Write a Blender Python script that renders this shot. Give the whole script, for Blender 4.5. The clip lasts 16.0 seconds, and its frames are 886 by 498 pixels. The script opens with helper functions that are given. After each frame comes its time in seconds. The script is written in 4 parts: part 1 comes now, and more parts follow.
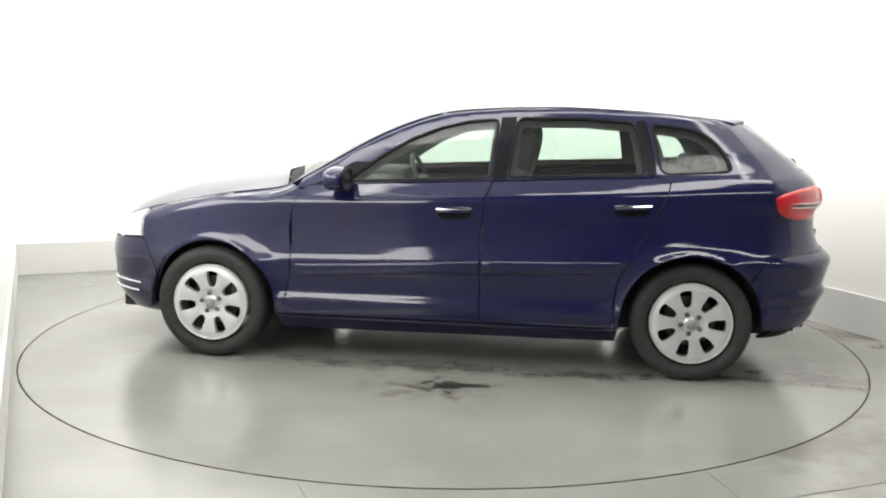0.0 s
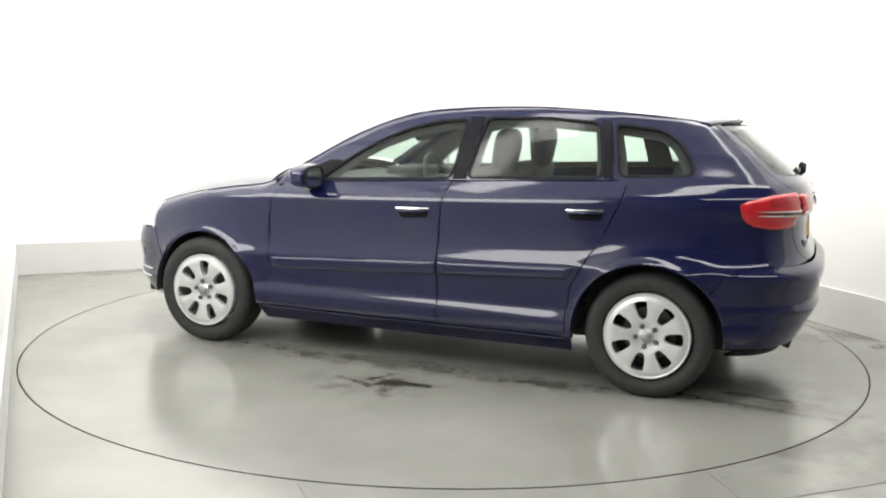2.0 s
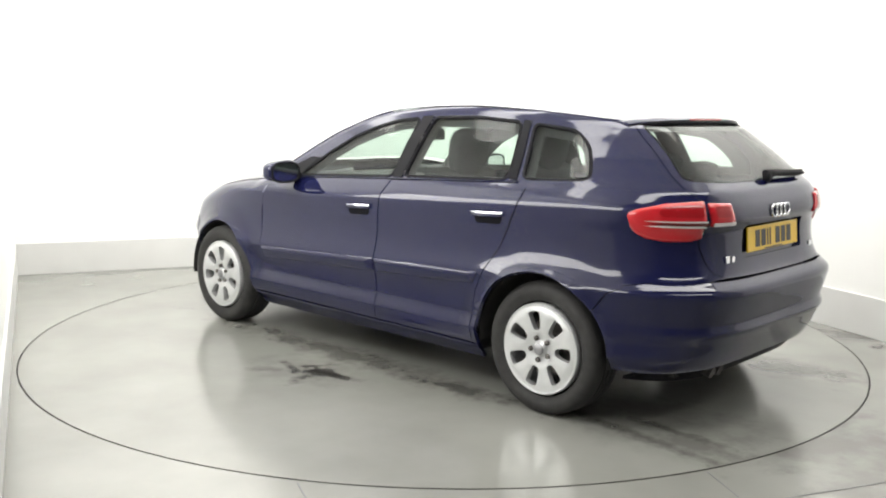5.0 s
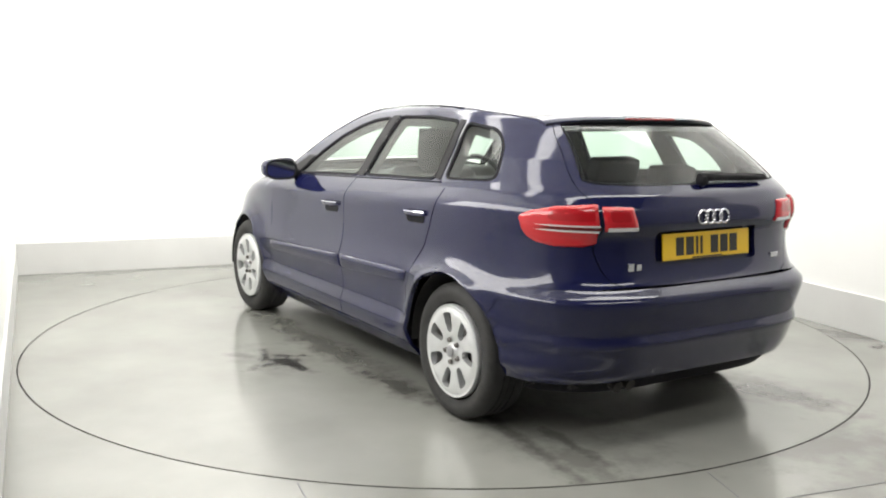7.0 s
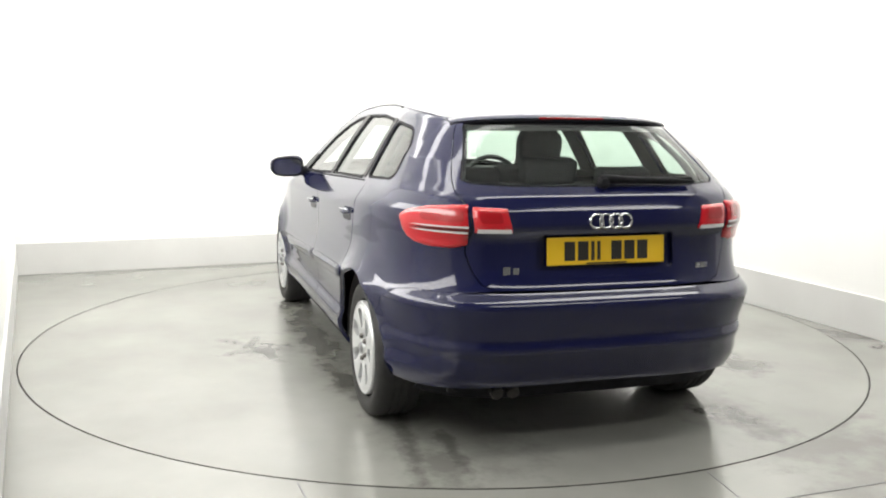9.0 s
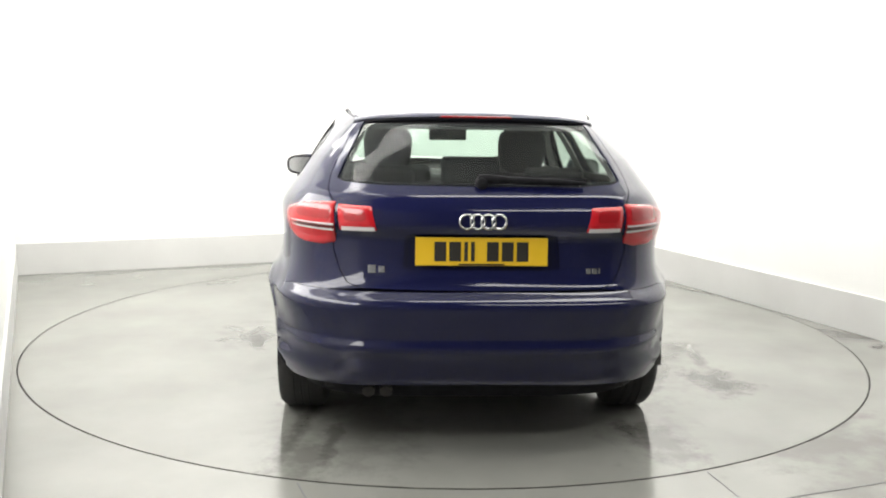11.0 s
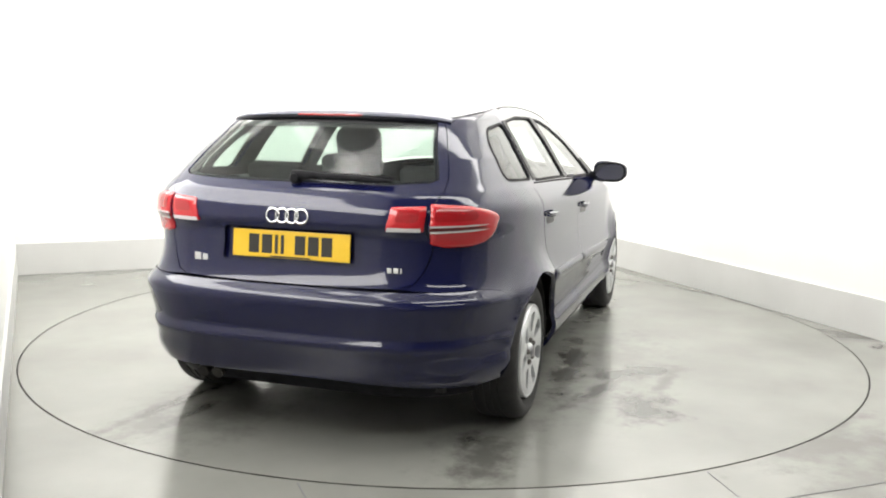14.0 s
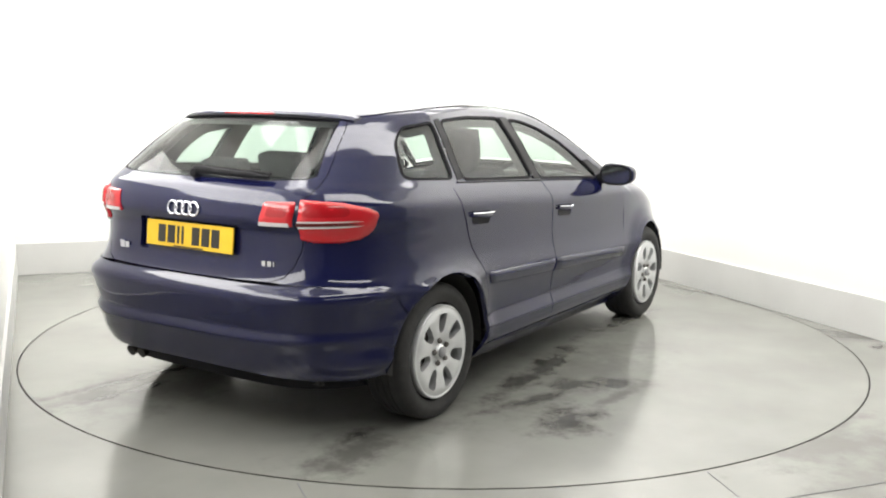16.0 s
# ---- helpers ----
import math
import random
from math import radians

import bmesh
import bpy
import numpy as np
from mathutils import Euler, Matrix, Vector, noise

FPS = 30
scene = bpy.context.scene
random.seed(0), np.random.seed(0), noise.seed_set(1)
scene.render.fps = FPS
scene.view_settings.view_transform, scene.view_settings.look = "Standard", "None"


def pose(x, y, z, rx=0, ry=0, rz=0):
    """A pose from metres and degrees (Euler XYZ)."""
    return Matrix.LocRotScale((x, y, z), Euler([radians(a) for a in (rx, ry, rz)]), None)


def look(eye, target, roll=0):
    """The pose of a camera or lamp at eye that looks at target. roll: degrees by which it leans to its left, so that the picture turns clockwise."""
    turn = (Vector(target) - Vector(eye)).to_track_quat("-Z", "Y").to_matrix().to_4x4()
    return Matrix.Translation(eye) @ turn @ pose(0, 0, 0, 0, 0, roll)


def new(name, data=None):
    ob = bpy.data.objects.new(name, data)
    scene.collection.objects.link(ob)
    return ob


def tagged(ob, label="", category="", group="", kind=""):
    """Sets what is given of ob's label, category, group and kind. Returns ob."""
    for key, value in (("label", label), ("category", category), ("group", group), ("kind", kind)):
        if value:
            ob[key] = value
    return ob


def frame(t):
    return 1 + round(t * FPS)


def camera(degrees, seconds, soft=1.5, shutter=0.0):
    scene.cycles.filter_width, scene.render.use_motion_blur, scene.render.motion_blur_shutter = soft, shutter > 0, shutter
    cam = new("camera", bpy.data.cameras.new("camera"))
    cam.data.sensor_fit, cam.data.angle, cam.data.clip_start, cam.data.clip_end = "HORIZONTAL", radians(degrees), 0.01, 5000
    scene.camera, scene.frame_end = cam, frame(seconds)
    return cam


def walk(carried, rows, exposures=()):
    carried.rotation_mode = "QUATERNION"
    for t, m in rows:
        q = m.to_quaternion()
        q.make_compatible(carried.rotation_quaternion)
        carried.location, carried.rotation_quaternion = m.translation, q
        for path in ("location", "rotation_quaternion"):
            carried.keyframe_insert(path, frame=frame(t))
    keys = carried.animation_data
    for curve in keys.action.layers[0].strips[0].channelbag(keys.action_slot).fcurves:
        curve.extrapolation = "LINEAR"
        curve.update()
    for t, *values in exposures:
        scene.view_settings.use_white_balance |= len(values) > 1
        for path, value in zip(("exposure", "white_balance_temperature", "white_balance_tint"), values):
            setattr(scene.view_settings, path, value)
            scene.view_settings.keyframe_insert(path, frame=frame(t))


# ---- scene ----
# The camera stands still on its bracket, looking down at the turntable.
EYE = (0.0, -5.6486, 1.3801)
cam = camera(50.95, 16.0, soft=2.0)
STAND = look(EYE, (EYE[0] - 0.0115, EYE[1] + 4.9429, EYE[2] - 0.7533), 0.935)
walk(cam, [(0.0, STAND), (16.0, STAND)])
scene.view_settings.exposure = 0.0

# The turntable's turn, in degrees, at a steady seven degrees a second.
def turn_at(t):
    return 172.5 - 7.17 * t


# ---- world and light ----
world = bpy.data.worlds.new("world")
scene.world = world
world.use_nodes = True
world.node_tree.nodes["Background"].inputs[0].default_value = (0.9, 0.95, 1.0, 1)
world.node_tree.nodes["Background"].inputs[1].default_value = 0.02


def area_lamp(name, m, sx, sy, watts, colour=(1.0, 0.98, 0.95)):
    data = bpy.data.lights.new(name, "AREA")
    data.shape, data.size, data.size_y = "RECTANGLE", sx, sy
    data.energy, data.color = watts, colour
    ob = new(name, data)
    ob.matrix_world = m
    return ob


# The booth stands at an angle to the camera: u runs along its back wall, v towards it.
BOOTH = pose(0, 0, 0, 0, 0, 23.95)
UL, UR, VB, VF, HT = -2.465, 2.455, 2.885, -6.6, 3.4
for v in (-1.0, 0.5, 1.9):
    area_lamp("ceiling_lamp", BOOTH @ pose(0, v, 3.36), 4.4, 0.4, 42)
area_lamp("back_wall_washer", BOOTH @ pose(0, 2.0, 3.2, 60), 4.4, 0.8, 84)
area_lamp("right_wall_washer", BOOTH @ pose(1.62, 0.0, 3.2, 0, -56), 0.8, 4.8, 106)
area_lamp("left_wall_washer", BOOTH @ pose(-1.72, 0.1, 3.2, 0, 60), 0.7, 4.8, 60)
for v in (-2.7, -4.6):
    area_lamp("front_lamp", BOOTH @ pose(0.5, v, 3.3, 15), 3.7, 0.4, 43)
# A light panel on the side wall, whose gleam runs along the doors and the bumper.
area_lamp("left_light_panel", BOOTH @ pose(UL + 0.03, -1.2, 1.85, 0, -90), 0.8, 3.6, 72)


# ---- materials ----
def material(name, colour=(0.5, 0.5, 0.5), rough=0.5, metal=0.0, **more):
    m = bpy.data.materials.new(name)
    m.use_nodes = True
    b = m.node_tree.nodes["Principled BSDF"]
    b.inputs["Base Color"].default_value = (*colour, 1)
    b.inputs["Roughness"].default_value = rough
    b.inputs["Metallic"].default_value = metal
    for key, value in more.items():
        b.inputs[key.replace("_", " ")].default_value = value
    return m


def node(m, kind, **inputs):
    n = m.node_tree.nodes.new(kind)
    for key, value in inputs.items():
        n.inputs[key.replace("_", " ")].default_value = value
    return n


def link(m, a, out, b, into):
    m.node_tree.links.new(a.outputs[out], b.inputs[into])


def mottled(m, low, high, scale=4.0, detail=6.0, rough=None, bump=0.0, bump_scale=60.0):
    """Noise in the base colour between two colours, and in roughness and relief."""
    b = m.node_tree.nodes["Principled BSDF"]
    co = node(m, "ShaderNodeTexCoord")
    n = node(m, "ShaderNodeTexNoise", Scale=scale, Detail=detail)
    link(m, co, "Object", n, "Vector")
    ramp = node(m, "ShaderNodeValToRGB")
    ramp.color_ramp.elements[0].color, ramp.color_ramp.elements[1].color = (*low, 1), (*high, 1)
    ramp.color_ramp.elements[0].position, ramp.color_ramp.elements[1].position = 0.3, 0.7
    link(m, n, "Fac", ramp, "Fac")
    link(m, ramp, "Color", b, "Base Color")
    if rough:
        mr = node(m, "ShaderNodeMapRange", To_Min=rough[0], To_Max=rough[1])
        link(m, n, "Fac", mr, "Value")
        link(m, mr, "Result", b, "Roughness")
    if bump:
        n2 = node(m, "ShaderNodeTexNoise", Scale=bump_scale, Detail=4.0)
        link(m, co, "Object", n2, "Vector")
        bp = node(m, "ShaderNodeBump", Strength=bump, Distance=0.002)
        link(m, n2, "Fac", bp, "Height")
        link(m, bp, "Normal", b, "Normal")
    return m


WALL = mottled(material("white_wall_paint", rough=0.6), (0.80, 0.80, 0.78), (0.84, 0.84, 0.82), 1.3, bump=0.1)
PLINTH = mottled(material("plinth_paint", rough=0.5), (0.57, 0.57, 0.555), (0.63, 0.63, 0.615), 2.0, bump=0.1)
DARK = mottled(material("dark_wall_paint", rough=0.7), (0.10, 0.10, 0.105), (0.14, 0.14, 0.145), 2.0)


def car_paint():
    """Deep navy metallic paint under clear coat, with fine flake, faint orange peel and a little dust."""
    m = material("navy_car_paint", (0.010, 0.012, 0.060), 0.6, 0.0, Specular_IOR_Level=0.0, Coat_Weight=1.0, Coat_Roughness=0.03, Coat_IOR=1.53)
    b = m.node_tree.nodes["Principled BSDF"]
    co = node(m, "ShaderNodeTexCoord")
    flake = node(m, "ShaderNodeTexNoise", Scale=900.0, Detail=2.0)
    big = node(m, "ShaderNodeTexNoise", Scale=3.0, Detail=4.0)
    for n in (flake, big):
        link(m, co, "Object", n, "Vector")
    ramp = node(m, "ShaderNodeValToRGB")
    ramp.color_ramp.elements[0].color, ramp.color_ramp.elements[1].color = (0.0052, 0.0062, 0.031, 1), (0.0098, 0.0116, 0.051, 1)
    ramp.color_ramp.elements[0].position, ramp.color_ramp.elements[1].position = 0.35, 0.75
    link(m, flake, "Fac", ramp, "Fac")
    link(m, ramp, "Color", b, "Base Color")
    mr = node(m, "ShaderNodeMapRange", To_Min=0.045, To_Max=0.10)
    link(m, big, "Fac", mr, "Value")
    link(m, mr, "Result", b, "Coat Roughness")
    peel = node(m, "ShaderNodeTexNoise", Scale=40.0, Detail=2.0)
    link(m, co, "Object", peel, "Vector")
    bp = node(m, "ShaderNodeBump", Strength=0.012, Distance=0.001)
    link(m, peel, "Fac", bp, "Height")
    link(m, bp, "Normal", b, "Coat Normal")
    return m


def clear_glass(name, tint, gloss_least=0.07):
    """A thin pane: tinted see-through with a mirror gloss that grows towards grazing angles."""
    m = bpy.data.materials.new(name)
    m.use_nodes = True
    m.node_tree.nodes.remove(m.node_tree.nodes["Principled BSDF"])
    out = m.node_tree.nodes["Material Output"]
    clear = node(m, "ShaderNodeBsdfTransparent", Color=(*tint, 1))
    gloss = node(m, "ShaderNodeBsdfGlossy", Color=(1, 1, 1, 1), Roughness=0.075)
    lw = node(m, "ShaderNodeLayerWeight", Blend=0.5)
    power = m.node_tree.nodes.new("ShaderNodeMath")
    power.operation = "POWER"
    power.inputs[1].default_value = 5.5
    link(m, lw, "Facing", power, 0)
    fres = node(m, "ShaderNodeMapRange", To_Min=gloss_least, To_Max=1.0)
    link(m, power, "Value", fres, "Value")
    mix = node(m, "ShaderNodeMixShader")
    link(m, fres, "Result", mix, "Fac")
    m.node_tree.links.new(clear.outputs[0], mix.inputs[1])
    m.node_tree.links.new(gloss.outputs[0], mix.inputs[2])
    link(m, mix, "Shader", out, "Surface")
    return m


PAINT = car_paint()
GLASS = clear_glass("green_tinted_glass", (0.665, 0.76, 0.705), 0.026)
TRIM = mottled(material("black_plastic_trim", rough=0.55, Specular_IOR_Level=0.05), (0.008, 0.008, 0.009), (0.016, 0.016, 0.018), 30.0)
GLOSS_BLACK = material("gloss_black_pillar", (0.007, 0.007, 0.009), 0.3, Specular_IOR_Level=0.08)
RUBBER = mottled(material("tyre_rubber", rough=0.75), (0.013, 0.013, 0.013), (0.030, 0.029, 0.028), 25.0, rough=(0.6, 0.85), bump=0.3, bump_scale=120.0)
ALLOY = mottled(material("silver_alloy", metal=0.6), (0.60, 0.61, 0.615), (0.70, 0.71, 0.715), 8.0, rough=(0.30, 0.42))
CAP = material("grey_centre_cap", (0.30, 0.30, 0.31), 0.35, 0.5)
CHROME = material("chrome", (0.78, 0.79, 0.8), 0.08, 1.0)
RED = material("red_lamp_lens", (0.44, 0.008, 0.014), 0.2, Coat_Weight=0.6, Coat_Roughness=0.08, Subsurface_Weight=0.0)
RED_DEEP = material("deep_red_lamp", (0.30, 0.004, 0.008), 0.2, Coat_Weight=0.8)
RED_DARK = material("dark_lamp_band", (0.08, 0.004, 0.006), 0.2, Coat_Weight=0.6)
LAMP_WHITE = material("clear_lamp_strip", (0.75, 0.72, 0.72), 0.15, 0.3, Coat_Weight=1.0)
LAMP_GLASS = mottled(material("headlamp_lens", rough=0.1, Coat_Weight=1.0), (0.55, 0.57, 0.6), (0.72, 0.74, 0.77), 18.0)
YELLOW = mottled(material("yellow_plate", rough=0.35), (0.68, 0.43, 0.014), (0.74, 0.475, 0.028), 12.0)
INK = material("plate_ink", (0.02, 0.018, 0.015), 0.45)
SEAT = mottled(material("charcoal_seat_cloth", rough=0.9), (0.020, 0.021, 0.024), (0.038, 0.039, 0.042), 60.0, bump=0.12, bump_scale=150.0)
INNER = mottled(material("dark_interior_plastic", rough=0.7), (0.022, 0.022, 0.024), (0.04, 0.04, 0.042), 20.0)
LINING = mottled(material("grey_headlining", rough=0.9), (0.34, 0.34, 0.32), (0.42, 0.42, 0.40), 40.0)
IRON = mottled(material("brake_iron", metal=0.8), (0.10, 0.09, 0.085), (0.2, 0.19, 0.18), 14.0, rough=(0.4, 0.6))
UNDER = mottled(material("underbody_black", rough=0.85), (0.016, 0.016, 0.016), (0.034, 0.033, 0.031), 9.0)
ROOM = mottled(material("grey_room_paint", rough=0.7), (0.36, 0.36, 0.355), (0.42, 0.42, 0.415), 2.0)
EXHAUST = mottled(material("sooty_steel", metal=0.7), (0.02, 0.019, 0.018), (0.06, 0.055, 0.05), 20.0, rough=(0.45, 0.65))


def stain_and_darken(m, stains, dark, wet=0.12):
    """Lays soft, ragged stains and darker patches over a floor material. Each: x, y, two radii, turn in degrees,
    strength.
    """
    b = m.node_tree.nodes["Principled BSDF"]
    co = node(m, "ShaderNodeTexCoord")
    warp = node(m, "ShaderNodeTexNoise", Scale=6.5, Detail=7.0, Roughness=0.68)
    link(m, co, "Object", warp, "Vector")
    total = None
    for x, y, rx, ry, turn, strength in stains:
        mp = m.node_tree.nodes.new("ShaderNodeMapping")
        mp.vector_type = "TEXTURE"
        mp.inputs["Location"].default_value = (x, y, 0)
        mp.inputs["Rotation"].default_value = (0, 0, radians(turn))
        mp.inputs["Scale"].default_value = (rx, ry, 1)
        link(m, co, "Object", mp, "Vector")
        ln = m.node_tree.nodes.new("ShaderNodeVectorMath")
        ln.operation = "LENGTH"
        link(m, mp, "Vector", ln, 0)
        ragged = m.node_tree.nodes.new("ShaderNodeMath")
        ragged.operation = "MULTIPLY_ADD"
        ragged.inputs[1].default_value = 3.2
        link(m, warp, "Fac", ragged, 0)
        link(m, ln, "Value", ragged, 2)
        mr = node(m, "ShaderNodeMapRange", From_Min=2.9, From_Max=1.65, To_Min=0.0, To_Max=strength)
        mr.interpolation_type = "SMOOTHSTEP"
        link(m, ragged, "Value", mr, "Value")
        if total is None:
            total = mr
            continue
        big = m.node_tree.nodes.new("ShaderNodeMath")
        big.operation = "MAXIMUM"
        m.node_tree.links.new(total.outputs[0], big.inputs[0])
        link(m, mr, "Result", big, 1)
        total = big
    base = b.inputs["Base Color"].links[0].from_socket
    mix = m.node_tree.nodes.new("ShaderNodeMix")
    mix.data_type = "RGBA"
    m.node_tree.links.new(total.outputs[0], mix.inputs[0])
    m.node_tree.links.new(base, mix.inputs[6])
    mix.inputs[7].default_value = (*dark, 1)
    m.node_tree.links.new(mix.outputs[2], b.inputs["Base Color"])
    rough = b.inputs["Roughness"].links[0].from_socket
    mixr = m.node_tree.nodes.new("ShaderNodeMix")
    m.node_tree.links.new(total.outputs[0], mixr.inputs[0])
    m.node_tree.links.new(rough, mixr.inputs[2])
    mixr.inputs[3].default_value = wet
    m.node_tree.links.new(mixr.outputs[0], b.inputs["Roughness"])
    return m


def floor_paint(name):
    return mottled(material(name, IOR=1.75), (0.195, 0.198, 0.178), (0.255, 0.258, 0.235), 1.5, rough=(0.11, 0.25), bump=0.05)


# Oil, tyre tracks, wet patches and other darker patches on the turntable, in its own space.
DISC = stain_and_darken(floor_paint("turntable_paint"), [
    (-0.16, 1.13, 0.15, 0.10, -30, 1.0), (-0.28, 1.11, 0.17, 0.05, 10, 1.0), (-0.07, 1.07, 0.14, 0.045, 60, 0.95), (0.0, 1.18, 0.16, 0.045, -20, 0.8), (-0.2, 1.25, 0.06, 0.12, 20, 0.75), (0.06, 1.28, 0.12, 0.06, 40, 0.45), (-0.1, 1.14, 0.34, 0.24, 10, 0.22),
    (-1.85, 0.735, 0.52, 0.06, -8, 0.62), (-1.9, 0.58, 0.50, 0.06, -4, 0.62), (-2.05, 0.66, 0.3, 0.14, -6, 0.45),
    # Long darker strips along the left wheels and sill.
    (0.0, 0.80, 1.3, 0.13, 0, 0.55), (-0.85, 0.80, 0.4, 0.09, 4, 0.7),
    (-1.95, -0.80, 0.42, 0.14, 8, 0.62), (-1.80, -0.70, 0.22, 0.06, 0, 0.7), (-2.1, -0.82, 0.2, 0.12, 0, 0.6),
    # Last: a smear behind the left rear wheel, with shade and reflection painted in.
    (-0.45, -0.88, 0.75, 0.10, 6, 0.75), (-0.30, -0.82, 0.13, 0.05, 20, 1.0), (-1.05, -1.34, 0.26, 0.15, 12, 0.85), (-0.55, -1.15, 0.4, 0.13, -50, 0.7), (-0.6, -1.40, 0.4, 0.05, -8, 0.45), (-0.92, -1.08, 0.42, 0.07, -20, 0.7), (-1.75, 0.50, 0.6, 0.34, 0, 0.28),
    # Broad darker patches along the car's right side.
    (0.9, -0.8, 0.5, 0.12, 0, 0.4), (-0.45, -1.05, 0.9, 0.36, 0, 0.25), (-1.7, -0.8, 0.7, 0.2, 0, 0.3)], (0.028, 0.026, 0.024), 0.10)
FLOOR = stain_and_darken(floor_paint("floor_paint"), [
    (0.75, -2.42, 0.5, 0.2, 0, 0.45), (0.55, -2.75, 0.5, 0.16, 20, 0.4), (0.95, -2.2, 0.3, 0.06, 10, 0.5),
    # Narrow darker strips along the right and back walls, and small dark marks.
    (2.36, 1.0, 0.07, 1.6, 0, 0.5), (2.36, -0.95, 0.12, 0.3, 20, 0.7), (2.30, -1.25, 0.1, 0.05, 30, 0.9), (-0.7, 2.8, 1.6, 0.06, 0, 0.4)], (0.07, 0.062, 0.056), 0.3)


# ---- building helpers ----
def mesh_object(name, bm, mat, parent=None, label=""):
    me = bpy.data.meshes.new(name)
    bm.to_mesh(me)
    bm.free()
    for m in mat if isinstance(mat, (list, tuple)) else (mat,):
        me.materials.append(m)
    ob = new(name, me)
    if parent is not None:
        ob.parent = parent
    if label:
        ob["label"] = label
    return ob


part = mesh_object


def box(bm, x0, x1, y0, y1, z0, z1, bevel=0.0):
    vs = [bm.verts.new((x, y, z)) for x in (x0, x1) for y in (y0, y1) for z in (z0, z1)]
    fs = [bm.faces.new([vs[i] for i in f]) for f in ((0, 1, 3, 2), (4, 6, 7, 5), (0, 4, 5, 1), (2, 3, 7, 6), (0, 2, 6, 4), (1, 5, 7, 3))]
    if bevel:
        bmesh.ops.bevel(bm, geom=list({e for f in fs for e in f.edges}), offset=bevel, segments=2, affect="EDGES", profile=0.6)
    return bm


def boxes(*rows, bevel=0.0):
    bm = bmesh.new()
    for r in rows:
        box(bm, *r, bevel=bevel)
    return bm


def smooth(ob, angle=35):
    for p in ob.data.polygons:
        p.use_smooth = True
    ob.data.set_sharp_from_angle(angle=radians(angle))
    return ob


# ---- the booth ----


def structure(name, rows, mat, label, category, bevel=0.0):
    ob = mesh_object(name, boxes(*rows, bevel=bevel), mat)
    ob.matrix_world = BOOTH
    return tagged(ob, label, category, kind="structure")


VM = -2.9
structure("wall_back", [(UL - 0.15, UR + 0.15, VB, VB + 0.15, -0.1, HT)], WALL, "smooth white painted back wall of a photo booth", "wall")
structure("wall_left", [(UL - 0.15, UL, VM, VB, -0.1, HT)], WALL, "smooth white painted side wall of a photo booth", "wall")
structure("wall_right", [(UR, UR + 0.15, VM, VB, -0.1, HT)], WALL, "smooth white painted side wall with a plinth", "wall")
structure("wall_front_left", [(UL - 0.15, UL, VF, VM, -0.1, HT)], ROOM, "grey wall of the room before the booth", "wall")
structure("wall_front_right", [(UR, UR + 0.15, VF, VM, -0.1, HT)], ROOM, "grey wall of the room before the booth", "wall")
structure("wall_front", [(UL - 0.15, UR + 0.15, VF - 0.15, VF, -0.1, HT)], DARK, "dark grey wall closing the room behind the camera", "wall")
structure("ceiling", [(UL - 0.15, UR + 0.15, VM, VB + 0.15, HT, HT + 0.12)], WALL, "white painted ceiling over the turntable", "ceiling")
structure("ceiling_front", [(UL - 0.15, UR + 0.15, VF - 0.15, VM, HT, HT + 0.12)], DARK, "dark ceiling of the room before the booth", "ceiling")
PH, PT = 0.255, 0.018
structure("plinth_back", [(UL + PT, UR - PT, VB - PT, VB, 0, PH)], PLINTH, "pale grey painted plinth board along the wall", "plinth", 0.004)
structure("plinth_left", [(UL, UL + PT, VM, VB, 0, PH)], PLINTH, "pale grey painted plinth board along the wall", "plinth", 0.004)
structure("plinth_right", [(UR - PT, UR, VM, VB, 0, PH)], PLINTH, "pale grey painted plinth board along the wall", "plinth", 0.004)

# The floor, with a round hole for the turntable.
RT, GAP = 2.414, 0.009


def ring_floor():
    bm = bmesh.new()
    n = 256
    inner = [bm.verts.new(((RT + GAP) * math.cos(2 * math.pi * i / n), (RT + GAP) * math.sin(2 * math.pi * i / n), 0)) for i in range(n)]
    low = [bm.verts.new((v.co.x, v.co.y, -0.06)) for v in inner]
    outer = []
    for v in inner:
        d = v.co.normalized()
        k = min((UR if d.x > 0 else -UL) / abs(d.x) if abs(d.x) > 1e-6 else 1e9, (VB if d.y > 0 else -VF) / abs(d.y) if abs(d.y) > 1e-6 else 1e9)
        outer.append(bm.verts.new(d * (k + 0.1)))
    for i in range(n):
        j = (i + 1) % n
        bm.faces.new((inner[i], outer[i], outer[j], inner[j]))
        bm.faces.new((low[i], inner[i], inner[j], low[j]))
    return bm


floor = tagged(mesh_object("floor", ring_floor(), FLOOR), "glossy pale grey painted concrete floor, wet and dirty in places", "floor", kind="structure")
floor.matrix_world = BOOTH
pit = structure("pit", [(-2.45, 2.45, -2.5, 2.5, -0.12, -0.07)], DARK, "dark pit below the turntable", "pit")

bm = bmesh.new()
bmesh.ops.create_circle(bm, cap_ends=True, radius=RT, segments=256)
ext = bmesh.ops.extrude_face_region(bm, geom=bm.faces[:])
bmesh.ops.translate(bm, verts=[v for v in ext["geom"] if isinstance(v, bmesh.types.BMVert)], vec=(0, 0, -0.05))
bmesh.ops.recalc_face_normals(bm, faces=bm.faces)
turntable = tagged(mesh_object("turntable", bm, DISC), "round pale grey turntable with tyre marks, oil stains and darker patches", "turntable")
EDGE = mottled(material("worn_steel_edge", metal=0.6), (0.05, 0.048, 0.045), (0.12, 0.115, 0.11), 9.0, rough=(0.4, 0.6))


